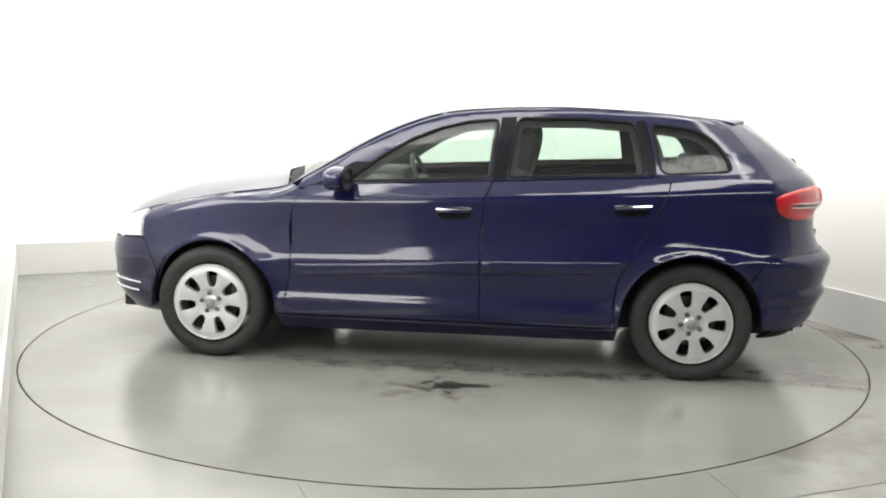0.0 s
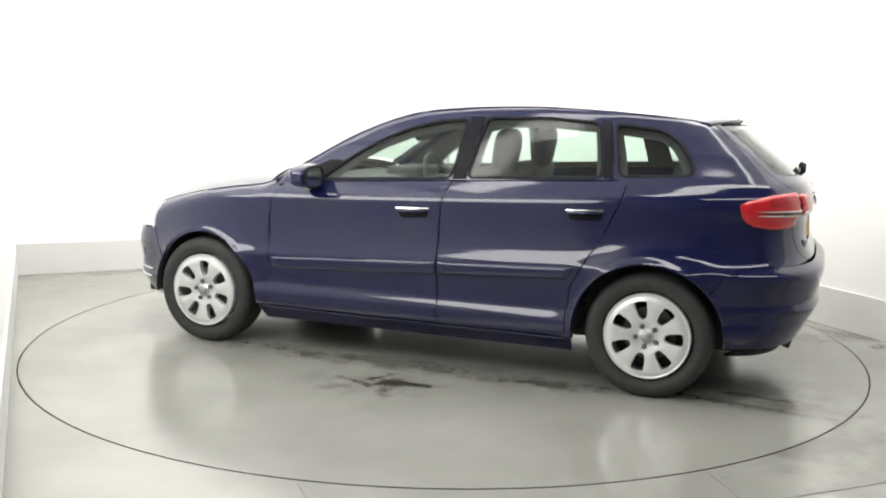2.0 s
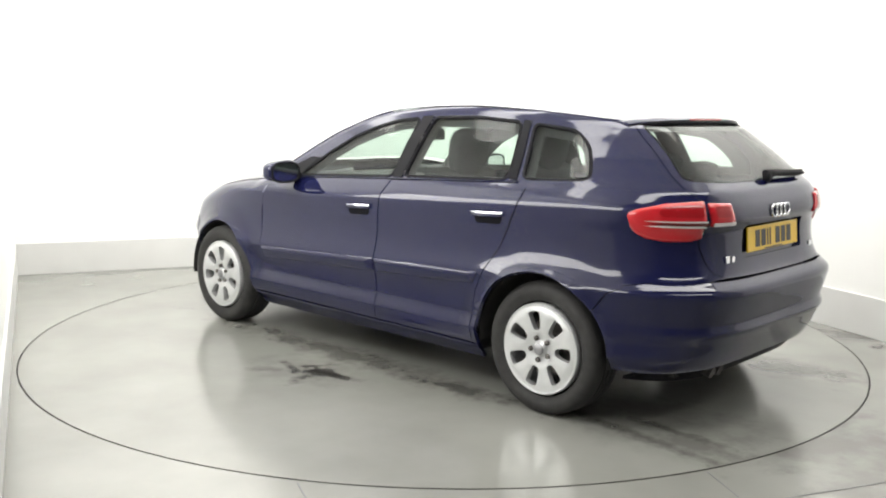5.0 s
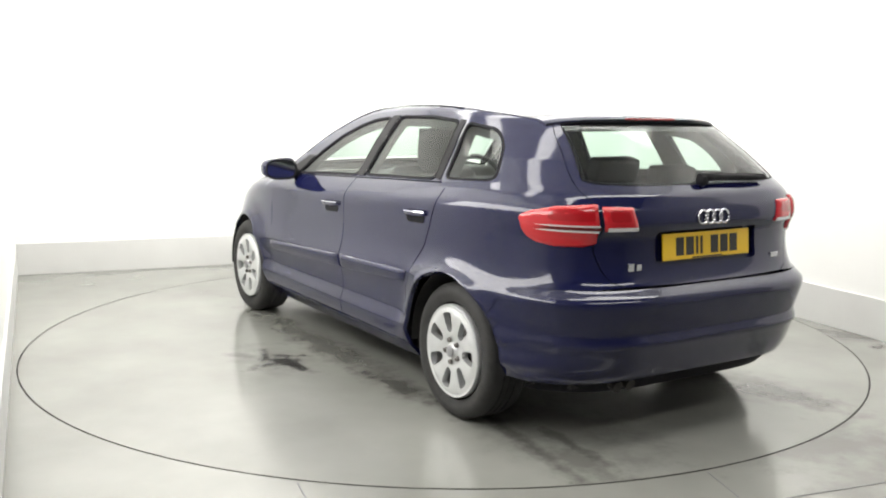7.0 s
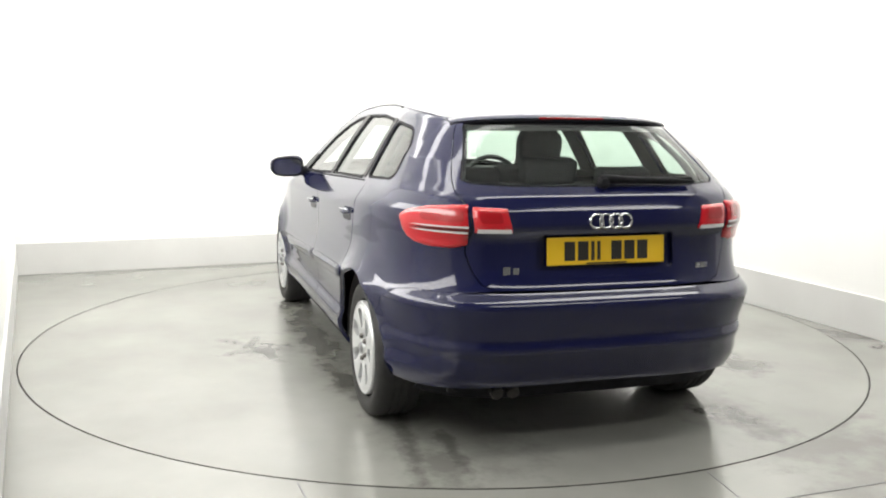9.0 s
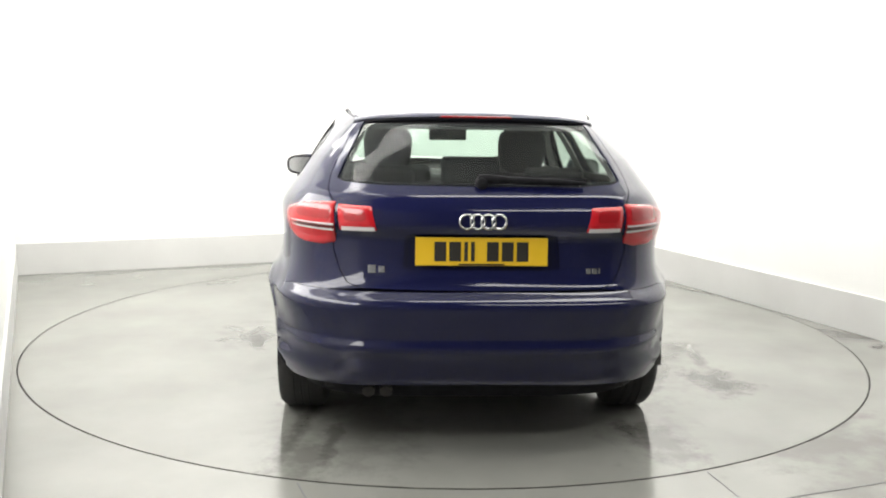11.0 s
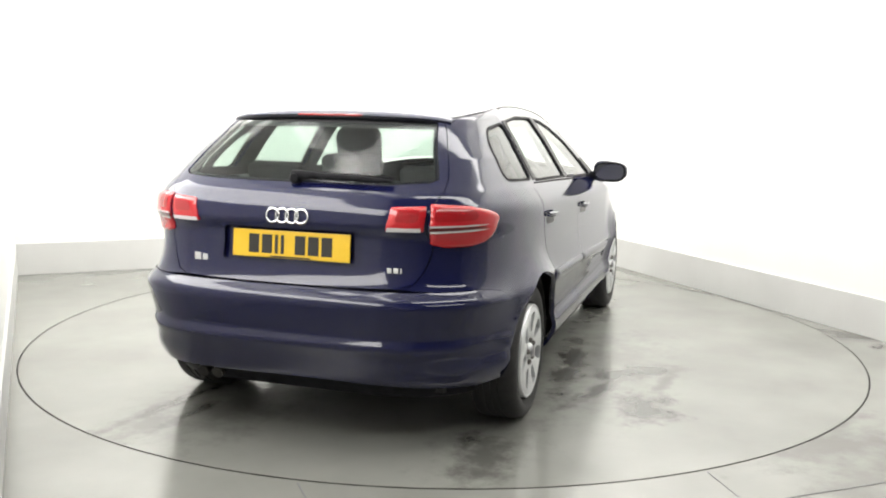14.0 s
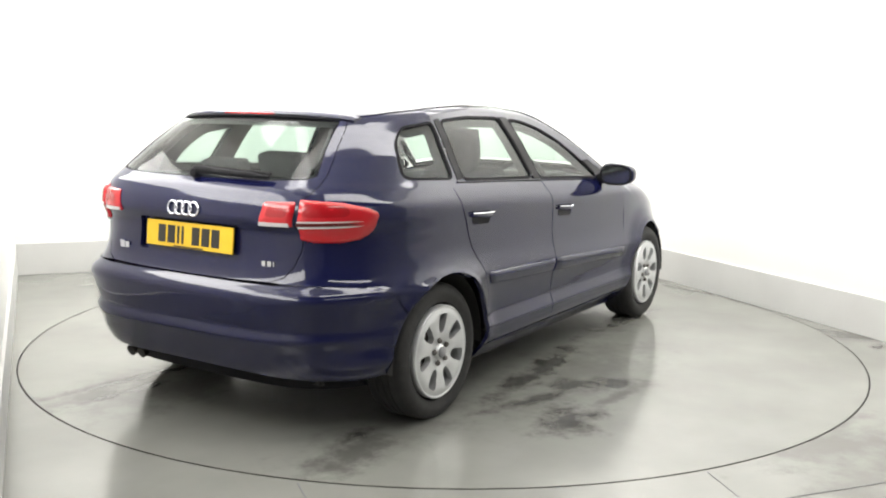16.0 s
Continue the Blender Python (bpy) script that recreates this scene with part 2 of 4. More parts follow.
def flat_ring(r0, r1, z0, z1, n=256):
    bm = bmesh.new()
    loops = [[bm.verts.new((r * math.cos(2 * math.pi * k / n), r * math.sin(2 * math.pi * k / n), z)) for k in range(n)] for r, z in ((r0, z0), (r0, z1), (r1, z1), (r1, z0))]
    for a, b in zip(loops, loops[1:] + loops[:1]):
        for k in range(n):
            bm.faces.new((a[k], a[(k + 1) % n], b[(k + 1) % n], b[k]))
    bmesh.ops.recalc_face_normals(bm, faces=bm.faces)
    return bm


part("edge_trim", flat_ring(RT + 0.0005, RT + 0.003, -0.05, 0.0015), EDGE, turntable, "thin worn steel edge")


# Joints between the floor's slabs before the turntable.
def joint(a, b, wide=0.005):
    d = Vector(b) - Vector(a)
    ob = mesh_object("floor_joint", boxes((0, d.length, -wide / 2, wide / 2, 0.0, 0.0015)), DARK)
    ob.matrix_world = Matrix.Translation((a[0], a[1], 0)) @ Matrix.Rotation(math.atan2(d.y, d.x), 4, "Z")
    tagged(ob, "thin dark joint in the painted floor", "floor joint", kind="structure")


joint((-0.53, -2.39), (-0.40, -2.72))
joint((1.25, -2.45), (2.1, -2.13))
joint((1.03, -2.21), (1.10, -2.55), 0.003)


# ---- the car ----
# Car space: x forwards from the middle of the wheelbase, y to its left, z up from the road.
from mathutils.geometry import delaunay_2d_cdt

XR, XF, SPAN = -0.55, 0.45, 0.86
WHEEL_F, WHEEL_R, HUB_Z, TYRE = 1.28, -1.283, 0.305, 0.308


def curve(*points, soft=0.02, step=0.004):
    """A smooth function through a table of points."""
    xs, ys = zip(*sorted(points))
    g = np.arange(xs[0] - 4 * soft, xs[-1] + 4 * soft, step)
    v = np.interp(g, xs, ys)
    k = np.exp(-0.5 * (np.arange(-3 * soft, 3 * soft + step / 2, step) / soft) ** 2)
    pad = len(k) // 2
    v = np.convolve(np.pad(v, pad, mode="edge"), k / k.sum(), mode="valid")[: len(g)]
    return lambda q: np.interp(q, g, v)


section = curve((0.16, 0.76), (0.20, 0.80), (0.24, 0.838), (0.28, 0.858), (0.330, 0.869), (0.345, 0.868), (0.395, 0.848), (0.46, 0.851),
                (0.50, 0.857), (0.585, 0.877), (0.603, 0.878), (0.64, 0.8665), (0.68, 0.856), (0.73, 0.850), (0.78, 0.8495), (0.84, 0.8525), (0.893, 0.8555), (0.92, 0.846), (0.97, 0.815), (1.00, 0.793), (1.1, 0.733), (1.2, 0.673),
                (1.3, 0.601), (1.42, 0.51), soft=0.009)
belt = curve((-1.9, 1.075), (-1.44, 1.065), (-1.0, 1.042), (-0.3, 1.01), (0.6, 0.965), (0.9, 0.95), soft=0.1)
tail = curve((0.16, -1.86), (0.22, -1.91), (0.30, -1.965), (0.40, -2.015), (0.444, -2.040), (0.456, -2.042), (0.478, -2.023), (0.55, -2.042), (0.615, -2.056), (0.632, -2.052), (0.652, -2.030),
             (0.668, -2.008), (0.69, -1.992), (0.72, -1.978), (0.76, -1.966), (0.80, -1.960), (0.87, -1.958), (0.905, -1.976), (0.925, -1.986), (0.98, -1.976), (1.04, -1.945), (1.08, -1.90), (1.2, -1.765), (1.33, -1.605), (1.40, -1.52), soft=0.008)
nose = curve((0.16, 1.94), (0.22, 2.0), (0.33, 2.065), (0.5, 2.08), (0.58, 2.07), (0.66, 2.05), (0.74, 1.995), (0.80, 1.90), (0.88, 1.76), (0.95, 1.62), (1.4, 1.2), soft=0.02)
edge_z = curve((2.2, 0.62), (2.05, 0.68), (1.92, 0.732), (1.8, 0.772), (1.64, 0.814), (1.48, 0.85), (1.32, 0.882), (1.09, 0.918), (0.92, 0.935), (0.85, 0.95), (0.585, 1.112), (0.375, 1.236),
               (0.155, 1.326), (0.0, 1.363), (-0.3, 1.386), (-0.65, 1.393), (-1.0, 1.376), (-1.3, 1.350), (-1.45, 1.334), (-1.6, 1.315), (-1.8, 1.295), soft=0.05)
crown = curve((2.2, 0.63), (2.08, 0.70), (2.0, 0.762), (1.9, 0.812), (1.78, 0.858), (1.6, 0.914), (1.3, 0.965), (0.99, 1.004), (0.78, 1.12), (0.53, 1.264), (0.32, 1.355), (0.13, 1.406),
              (-0.1, 1.424), (-0.5, 1.433), (-0.9, 1.420), (-1.3, 1.388), (-1.6, 1.348), (-1.8, 1.33), soft=0.05)


def flank(x, z):
    """Half the car's width at x and z, with the wheel-arch flares and the rounded shoulder."""
    zz = z - (belt(x) - 1.0) * np.clip((z - 0.75) / 0.2, 0, 1)
    crest = 0.584 - 0.0425 * np.clip(x, -1.0, 0.85)
    zz = zz + (0.603 - crest) * np.clip(1 - np.abs(z - 0.6) / 0.24, 0, 1)
    y = section(zz)
    for wx in (WHEEL_F, WHEEL_R):
        r = np.hypot(x - wx, z - HUB_Z)
        y = y + np.clip((z - 0.22) / 0.2, 0, 1) * (0.016 * np.exp(-(((r - 0.350) / 0.026) ** 2)) + 0.021 * np.exp(-(((r - 0.37) / 0.07) ** 2)))
    y = y - 0.035 * np.clip((z - 1.17) / 0.15, 0, 1) * np.clip((-1.05 - x) / 0.4, 0, 1)
    step_out = np.clip((-1.56 - x) / 0.14, 0, 1) * np.clip((0.662 - z) / 0.05, 0, 1)
    y = y + 0.010 * step_out * step_out * (3 - 2 * step_out)
    rho = np.interp(x, [-1.4, 0.0, 0.75, 0.95], [0.03, 0.03, 0.03, 0.085])
    q = np.clip((z - (edge_z(x) - rho)) / rho, 0, 0.999)
    return y - rho * (1 - np.sqrt(1 - q * q)) * 0.8


def around(phi, n, a_ref):
    """A point of the unit superellipse at the angle phi of the reference outline."""
    s, c = np.sin(phi), np.cos(phi)
    r = 1 / ((np.abs(s) / a_ref) ** n + (np.abs(c) / SPAN) ** n) ** (1 / n)
    return r * s / a_ref, r * c / SPAN


class Wrap:
    """The car's skin round one end: w runs from the end's middle along the flank (left positive), z is the height."""

    def __init__(self, sign, xc, ends, n, a_ref):
        self.sign, self.xc, self.ends, self.n, self.a_ref = sign, xc, ends, n, a_ref

    def __call__(self, w, z):
        w, z = np.asarray(w, float), np.asarray(z, float)
        aw = np.abs(w)
        phi = np.clip(math.pi / 2 - aw / SPAN, 0, math.pi / 2)
        ex, ey = around(phi, self.n, self.a_ref)
        a = (self.ends(z) - self.xc) * self.sign
        past = np.maximum(aw - SPAN * math.pi / 2, 0)
        x = self.xc + self.sign * (a * ex - past)
        return np.stack([x, flank(x, z) * ey * np.sign(w + 1e-12), z], -1)

    def x(self, x, z):
        """The w of the left flank's point at x and z."""
        ex = (x - self.xc) * self.sign / ((self.ends(z) - self.xc) * self.sign)
        if ex <= 0:
            return SPAN * math.pi / 2 + (self.xc - x) * self.sign
        lo, hi = 0.0, math.pi / 2
        for _ in range(40):
            mid = (lo + hi) / 2
            lo, hi = (mid, hi) if around(mid, self.n, self.a_ref)[0] < ex else (lo, mid)
        return (math.pi / 2 - lo) * SPAN

    def y(self, y, z):
        """The w of the end's point at y and z."""
        lo, hi = 0.0, SPAN * math.pi / 2
        for _ in range(40):
            mid = (lo + hi) / 2
            lo, hi = (mid, hi) if self(mid, z)[1] < abs(y) else (lo, mid)
        return math.copysign(lo, y)


REAR = Wrap(-1, XR, tail, 4.5, 1.40)
FRONT = Wrap(1, XF, nose, 3.4, 1.65)


def top_skin(x, y):
    x, y = np.asarray(x, float), np.asarray(y, float)
    ez = edge_z(x)
    wrapped = np.where(x < 0, (1 - np.clip((XR - x) / (XR - tail(ez)), 0, 0.999) ** 4.5) ** (1 / 4.5), (1 - np.clip((x - XF) / (nose(ez) - XF), 0, 0.999) ** 3.4) ** (1 / 3.4))
    ye = flank(x, ez - 0.004) * wrapped
    return np.stack([x, y, ez + (crown(x) - ez) * (1 - np.clip(np.abs(y) / ye, 0, 1) ** 2.3)], -1)


def roof_edge(x, inset=0.0):
    """The y of the top skin's edge at x."""
    z = float(edge_z(x)) - 0.004
    if x < 0:
        k = (1 - min(max((XR - x) / (XR - float(tail(z))), 0), 0.999) ** 4.5) ** (1 / 4.5)
    else:
        k = (1 - min(max((x - XF) / (float(nose(z)) - XF), 0), 0.999) ** 3.4) ** (1 / 3.4)
    return float(flank(x, z)) * k - inset


def inside(poly, p):
    """Which points p lie in the polygon."""
    hit = np.zeros(len(p), bool)
    for (x0, y0), (x1, y1) in zip(poly, np.roll(poly, -1, axis=0)):
        cross = (y0 > p[:, 1]) != (y1 > p[:, 1])
        hit ^= cross & (p[:, 0] < (x1 - x0) * (p[:, 1] - y0) / (y1 - y0 + 1e-15) + x0)
    return hit


def dense(poly, step):
    out = []
    for a, b in zip(poly, poly[1:] + poly[:1]):
        n = max(1, math.ceil(math.dist(a, b) / step))
        out += [(a[0] + (b[0] - a[0]) * i / n, a[1] + (b[1] - a[1]) * i / n) for i in range(n)]
    return out


def rounded(poly, radius, steps=5):
    """The polygon with its corners rounded."""
    out = []
    for i, b in enumerate(poly):
        a, c = Vector(poly[i - 1]), Vector(poly[(i + 1) % len(poly)])
        b = Vector(b)
        r = min(radius, (a - b).length * 0.45, (c - b).length * 0.45)
        p, q = b + (a - b).normalized() * r, b + (c - b).normalized() * r
        out += [tuple((p * (1 - t) + b * t) * (1 - t) + (b * (1 - t) + q * t) * t) for t in [k / steps for k in range(steps + 1)]]
    return out


def shrunk(poly, d):
    """The polygon moved inwards by d (outwards where d is negative)."""
    p = np.array(poly)
    area = 0.5 * np.sum(p[:, 0] * np.roll(p[:, 1], -1) - np.roll(p[:, 0], -1) * p[:, 1])
    t = np.roll(p, -1, 0) - np.roll(p, 1, 0)
    t /= np.linalg.norm(t, axis=1)[:, None] + 1e-12
    return [tuple(q) for q in p + np.sign(area) * d * np.stack([-t[:, 1], t[:, 0]], -1)]


def panel(name, skin, outline, mat, parent, holes=(), off=0.0, thick=0.018, step=0.028, rise=0.014, gap=0.0022, mirror=False, label="", bulge=0.0):
    """A sheet cut from a skin along an outline, with turned-in edges."""
    loops = [dense(shrunk(dense(list(outline), 0.012), gap), 0.013)] + [dense(list(h), 0.015) for h in holes]
    pts = [p for l in loops for p in l]
    edges, k = [], 0
    for l in loops:
        edges += [(k + i, k + (i + 1) % len(l)) for i in range(len(l))]
        k += len(l)
    arr = np.array(loops[0])
    (u0, v0), (u1, v1) = arr.min(0), arr.max(0)
    g = np.stack(np.meshgrid(np.arange(u0 + step / 2, u1, step), np.arange(v0 + rise / 2, v1, rise)), -1).reshape(-1, 2)
    allp = np.array(pts)
    keep = inside(arr, g)
    g, keep = g[keep], keep[keep]
    near = np.min(np.sum((g[:, None] - allp[None]) ** 2, -1), 1) if len(g) else np.zeros(0)
    keep = near > (0.45 * min(step, rise)) ** 2
    for h in loops[1:]:
        keep &= ~inside(np.array(h), g)
    pts += [tuple(q) for q in g[keep]]
    vs, _, fs, *_ = delaunay_2d_cdt([Vector(p) for p in pts], edges, [], 0, 1e-6)
    uv = np.array([(v.x, v.y) for v in vs])
    tris = np.array([f for f in fs if len(f) == 3])
    mid = uv[tris].mean(1)
    ok = inside(arr, mid)
    for h in loops[1:]:
        ok &= ~inside(np.array(h), mid)
    tris = tris[ok]
    e = 2e-3
    du = skin(uv[:, 0] + e, uv[:, 1]) - skin(uv[:, 0] - e, uv[:, 1])
    dv = skin(uv[:, 0], uv[:, 1] + e) - skin(uv[:, 0], uv[:, 1] - e)
    nrm = np.cross(du, dv)
    nrm /= np.linalg.norm(nrm, axis=1)[:, None] + 1e-12
    p = skin(uv[:, 0], uv[:, 1])
    centre = np.array([np.clip(p[:, 0].mean(), -1.0, 1.0), 0, 0.5])
    if np.sum(nrm * (p - centre)) < 0:
        nrm = -nrm
    used = np.unique(tris)
    remap = -np.ones(len(p), int)
    remap[used] = np.arange(len(used))
    tris, p, nrm, uv = remap[tris], p[used], nrm[used], uv[used]
    lift = off
    if bulge:
        rim = np.array(loops[0])
        d = np.sqrt(np.min(np.sum((uv[:, None] - rim[None]) ** 2, -1), 1))
        lift = off + bulge * np.sqrt(np.clip(1 - (1 - np.clip(d / 0.014, 0, 1)) ** 2, 0, 1))[:, None]
    p = p + nrm * lift
    fn = np.cross(p[tris[:, 1]] - p[tris[:, 0]], p[tris[:, 2]] - p[tris[:, 0]])
    flip = np.sum(fn * nrm[tris].mean(1), 1) < 0
    tris[flip] = tris[flip][:, ::-1]
    if mirror:
        p, nrm, tris = p * (1, -1, 1), nrm * (1, -1, 1), tris[:, ::-1]
    count = {}
    for t in tris:
        for a, b in ((t[0], t[1]), (t[1], t[2]), (t[2], t[0])):
            count[(a, b)] = 1
    rim = [(a, b) for a, b in count if (b, a) not in count]
    faces = [tuple(int(i) for i in t) for t in tris]
    n0 = len(p)
    if thick:
        ids = sorted({i for e2 in rim for i in e2})
        at = {i: n0 + k2 for k2, i in enumerate(ids)}
        lo = {i: n0 + len(ids) + k2 for k2, i in enumerate(ids)}
        p = np.concatenate([p, p[ids] + nrm[ids] * -0.0008, p[ids] - nrm[ids] * thick])
        faces += [(int(at[b]), int(at[a]), int(lo[a]), int(lo[b])) for a, b in rim]
    me = bpy.data.meshes.new(name)
    me.from_pydata([tuple(map(float, q)) for q in p], [], faces)
    me.materials.append(mat)
    for f in me.polygons:
        f.use_smooth = True
    normals = [tuple(map(float, q)) for q in nrm] + [(0, 0, 0)] * (len(p) - n0)
    if not bulge:
        me.normals_split_custom_set_from_vertices(normals)
    ob = new(name, me)
    ob.parent = parent
    if label:
        ob["label"] = label
    return ob


def tube(points, radius, sides=8, closed=False):
    """A round bar along points."""
    bm = bmesh.new()
    pts = [Vector(q) for q in points]
    rings = []
    for i, q in enumerate(pts):
        a = pts[i - 1] if i or closed else q
        b = pts[(i + 1) % len(pts)] if i < len(pts) - 1 or closed else q
        d = (b - a).normalized()
        s = d.cross(Vector((0.123, 0.17, 0.97))).normalized()
        t = d.cross(s)
        r = radius[i] if isinstance(radius, (list, tuple)) else radius
        rings.append([bm.verts.new(q + (s * math.cos(2 * math.pi * k / sides) + t * math.sin(2 * math.pi * k / sides)) * r) for k in range(sides)])
    for a, b in zip(rings, rings[1:] + (rings[:1] if closed else [])):
        for k in range(sides):
            bm.faces.new((a[k], a[(k + 1) % sides], b[(k + 1) % sides], b[k]))
    if not closed:
        bm.faces.new(rings[0]), bm.faces.new(rings[-1])
    bmesh.ops.recalc_face_normals(bm, faces=bm.faces)
    return bm


def lathe(profile, segs=64, axis_y=True):
    """A turned body: rows of (radius, depth) spun about the y axis."""
    bm = bmesh.new()
    rings = [[bm.verts.new((r * math.cos(2 * math.pi * k / segs), d, r * math.sin(2 * math.pi * k / segs))) for k in range(segs)] for r, d in profile]
    for a, b in zip(rings, rings[1:]):
        for k in range(segs):
            bm.faces.new((a[k], a[(k + 1) % segs], b[(k + 1) % segs], b[k]))
    bmesh.ops.recalc_face_normals(bm, faces=bm.faces)
    return bm


def pillow(x0, x1, y0, y1, z0, z1, bevel):
    bm = bmesh.new()
    box(bm, x0, x1, y0, y1, z0, z1)
    bmesh.ops.subdivide_edges(bm, edges=bm.edges[:], cuts=1, use_grid_fill=True)
    bmesh.ops.bevel(bm, geom=bm.edges[:], offset=bevel, segments=3, affect="EDGES", profile=0.5, clamp_overlap=True)
    return bm


def moved(bm, m):
    bmesh.ops.transform(bm, matrix=m, verts=bm.verts)
    return bm


car = tagged(new("car"), "clean navy blue five-door hatchback parked on the turntable", "car")


def arc(cx, cz, r, a0, a1, n=20):
    return [(cx + r * math.cos(radians(a0 + (a1 - a0) * i / n)), cz + r * math.sin(radians(a0 + (a1 - a0) * i / n))) for i in range(n + 1)]


def rear_w(points):
    """Points of x and z on the flank, or ('y', y, z) on the tail, as w and z."""
    return [(REAR.y(p[1], p[2]), p[2]) if p[0] == "y" else (REAR.x(p[0], p[1]), p[1]) for p in points]


def front_w(points):
    return [(FRONT.y(p[1], p[2]), p[2]) if p[0] == "y" else (FRONT.x(p[0], p[1]), p[1]) for p in points]


ARCH_F = (1.262, 0.300, 0.352)
ARCH_R = (-1.275, 0.305, 0.358)
SHUT_F = [(0.875, 0.262), (0.86, 0.34), (0.825, 0.50), (0.82, 0.62), (0.82, 0.80), (0.80, 0.88), (0.77, 0.935)]
SHUT_M = [(-0.195, 0.262), (-0.195, 0.60), (-0.20, 0.80), (-0.215, 0.93), (-0.25, 1.006)]
SHUT_R = [(-0.885, 0.262), (-0.885, 0.40), (-0.905, 0.52), (-0.965, 0.63), (-1.04, 0.745), (-1.085, 0.84), (-1.125, 0.93), (-1.15, 1.02), (-1.15, 1.045)]
WINDOW_F = [(0.53, 0.985), (-0.235, 1.022), (-0.258, 1.322), (-0.10, 1.308), (0.05, 1.272), (0.20, 1.212), (0.36, 1.118)]
WINDOW_R = [(-0.325, 1.028), (-1.02, 1.055), (-0.965, 1.318), (-0.70, 1.335), (-0.365, 1.33)]
WINDOW_Q = [(-1.105, 1.062), (-1.455, 1.078), (-1.43, 1.15), (-1.375, 1.228), (-1.28, 1.288), (-1.045, 1.313)]


def sides(name, skin, outline, mat, parents, **more):
    """The same panel on both flanks."""
    return [panel(name, skin, outline, mat, p, mirror=m, **more) for p, m in zip(parents, (False, True))]


both = (car, car)

# front wings: from the door's edge down to the sill, over the wheel, to the bumper and along the bonnet
arch_front = [q for q in arc(*ARCH_F, 187, 20, 26)]
wing = front_w(SHUT_F[::-1] + [(0.91, 0.262)] + arch_front
               + [(1.625, 0.50), (1.67, 0.575), (1.715, 0.635), (1.725, 0.70), (1.708, 0.75)]
               + [(x, float(edge_z(x)) - 0.006) for x in (1.695, 1.6, 1.5, 1.4, 1.3, 1.2, 1.1, 1.0, 0.9, 0.83)])
sides("front_wing", FRONT, wing, PAINT, both, gap=0.0014, step=0.018, rise=0.010)
nose_low = [(1.605, 0.405), (1.625, 0.50), (1.67, 0.575), (1.715, 0.633)]
bumper = front_w([(1.585, 0.215), (1.605, 0.30)] + nose_low + [("y", 0.60, 0.62), ("y", 0.42, 0.612), ("y", 0.39, 0.70), ("y", 0.2, 0.722), ("y", 0.0, 0.726)])
bumper_front = bumper + [(-w, z) for w, z in bumper[::-1][1:]] + front_w([("y", -0.4, 0.20), ("y", 0.0, 0.20), ("y", 0.4, 0.20)])
intake = front_w([("y", 0.33, 0.28), ("y", 0.36, 0.60), ("y", -0.36, 0.60), ("y", -0.33, 0.28)])
panel("front_bumper", FRONT, bumper_front, PAINT, car, holes=[intake], off=0.002, gap=0.0012)
panel("grille", FRONT, shrunk(dense(intake, 0.05), -0.01), TRIM, car, off=-0.03, thick=0)
for z in (0.36, 0.42, 0.48, 0.54):
    part("grille_bar", tube([FRONT(w, z) + (0.004, 0, 0) for w in np.linspace(-0.22, 0.22, 9)], 0.006), CHROME, car)
for side in (1, -1):
    for z in (0.33, 0.375):
        part("fog_grille_bar", tube([FRONT(FRONT.y(side * y, z), z) + (0.002, side * 0.003, 0) for y in np.linspace(0.50, 0.72, 9)], 0.005), CHROME, car, "chrome fog grille bar")
headlamp = front_w([(1.733, 0.70), (1.726, 0.640), ("y", 0.60, 0.625), ("y", 0.42, 0.617), ("y", 0.39, 0.706), ("y", 0.45, 0.72)] + [(x, float(edge_z(x)) - 0.008) for x in (1.86, 1.80, 1.75, 1.718)])
sides("headlamp", FRONT, headlamp, LAMP_GLASS, both, off=0.002, label="clear headlamp under a curved lens")

# bonnet, windscreen and roof
xs_bonnet = (0.86, 0.95, 1.1, 1.25, 1.4, 1.55, 1.65, 1.75, 1.82, 1.87)
rim = [(x, roof_edge(x, 0.004)) for x in xs_bonnet]
bonnet = rim + [(1.93, 0.30), (1.945, 0.0), (1.93, -0.30)] + [(x, -y) for x, y in rim[::-1]] + [(0.90, -0.6), (0.985, -0.3), (1.0, 0.0), (0.985, 0.3), (0.90, 0.6)]
panel("bonnet", top_skin, bonnet, PAINT, car, step=0.03, rise=0.03, thick=0.006)
cowl = [(0.86, roof_edge(0.86, 0.006)), (0.90, 0.6), (0.985, 0.3), (1.0, 0), (0.985, -0.3), (0.90, -0.6), (0.86, -roof_edge(0.86, 0.006)), (0.79, -0.74), (0.90, -0.3), (0.93, 0), (0.90, 0.3), (0.79, 0.74)]
panel("cowl", top_skin, cowl, TRIM, car, off=-0.012)
pillar_in = [(x, roof_edge(x) - 0.055) for x in (0.74, 0.6, 0.45, 0.3, 0.15, 0.06)]
screen = pillar_in + [(0.14, 0.3), (0.16, 0.0), (0.14, -0.3)] + [(x, -y) for x, y in pillar_in[::-1]] + [(0.79, -0.70), (0.90, -0.3), (0.93, 0), (0.90, 0.3), (0.79, 0.70)]
panel("windscreen", top_skin, screen, GLASS, car, thick=0, off=-0.002).visible_shadow = False
for m in (False, True):
    pil = [(x, roof_edge(x, 0.002)) for x in (0.84, 0.7, 0.56, 0.42, 0.28, 0.14, 0.06)]
    panel("windscreen_pillar", top_skin, pil + [(x, y) for x, y in pillar_in[::-1]] + [(0.79, 0.70)], PAINT, car, mirror=m)
xs_roof = (0.06, -0.1, -0.3, -0.5, -0.8, -1.1, -1.35, -1.46)
rail = [(x, roof_edge(x, 0.005)) for x in xs_roof]
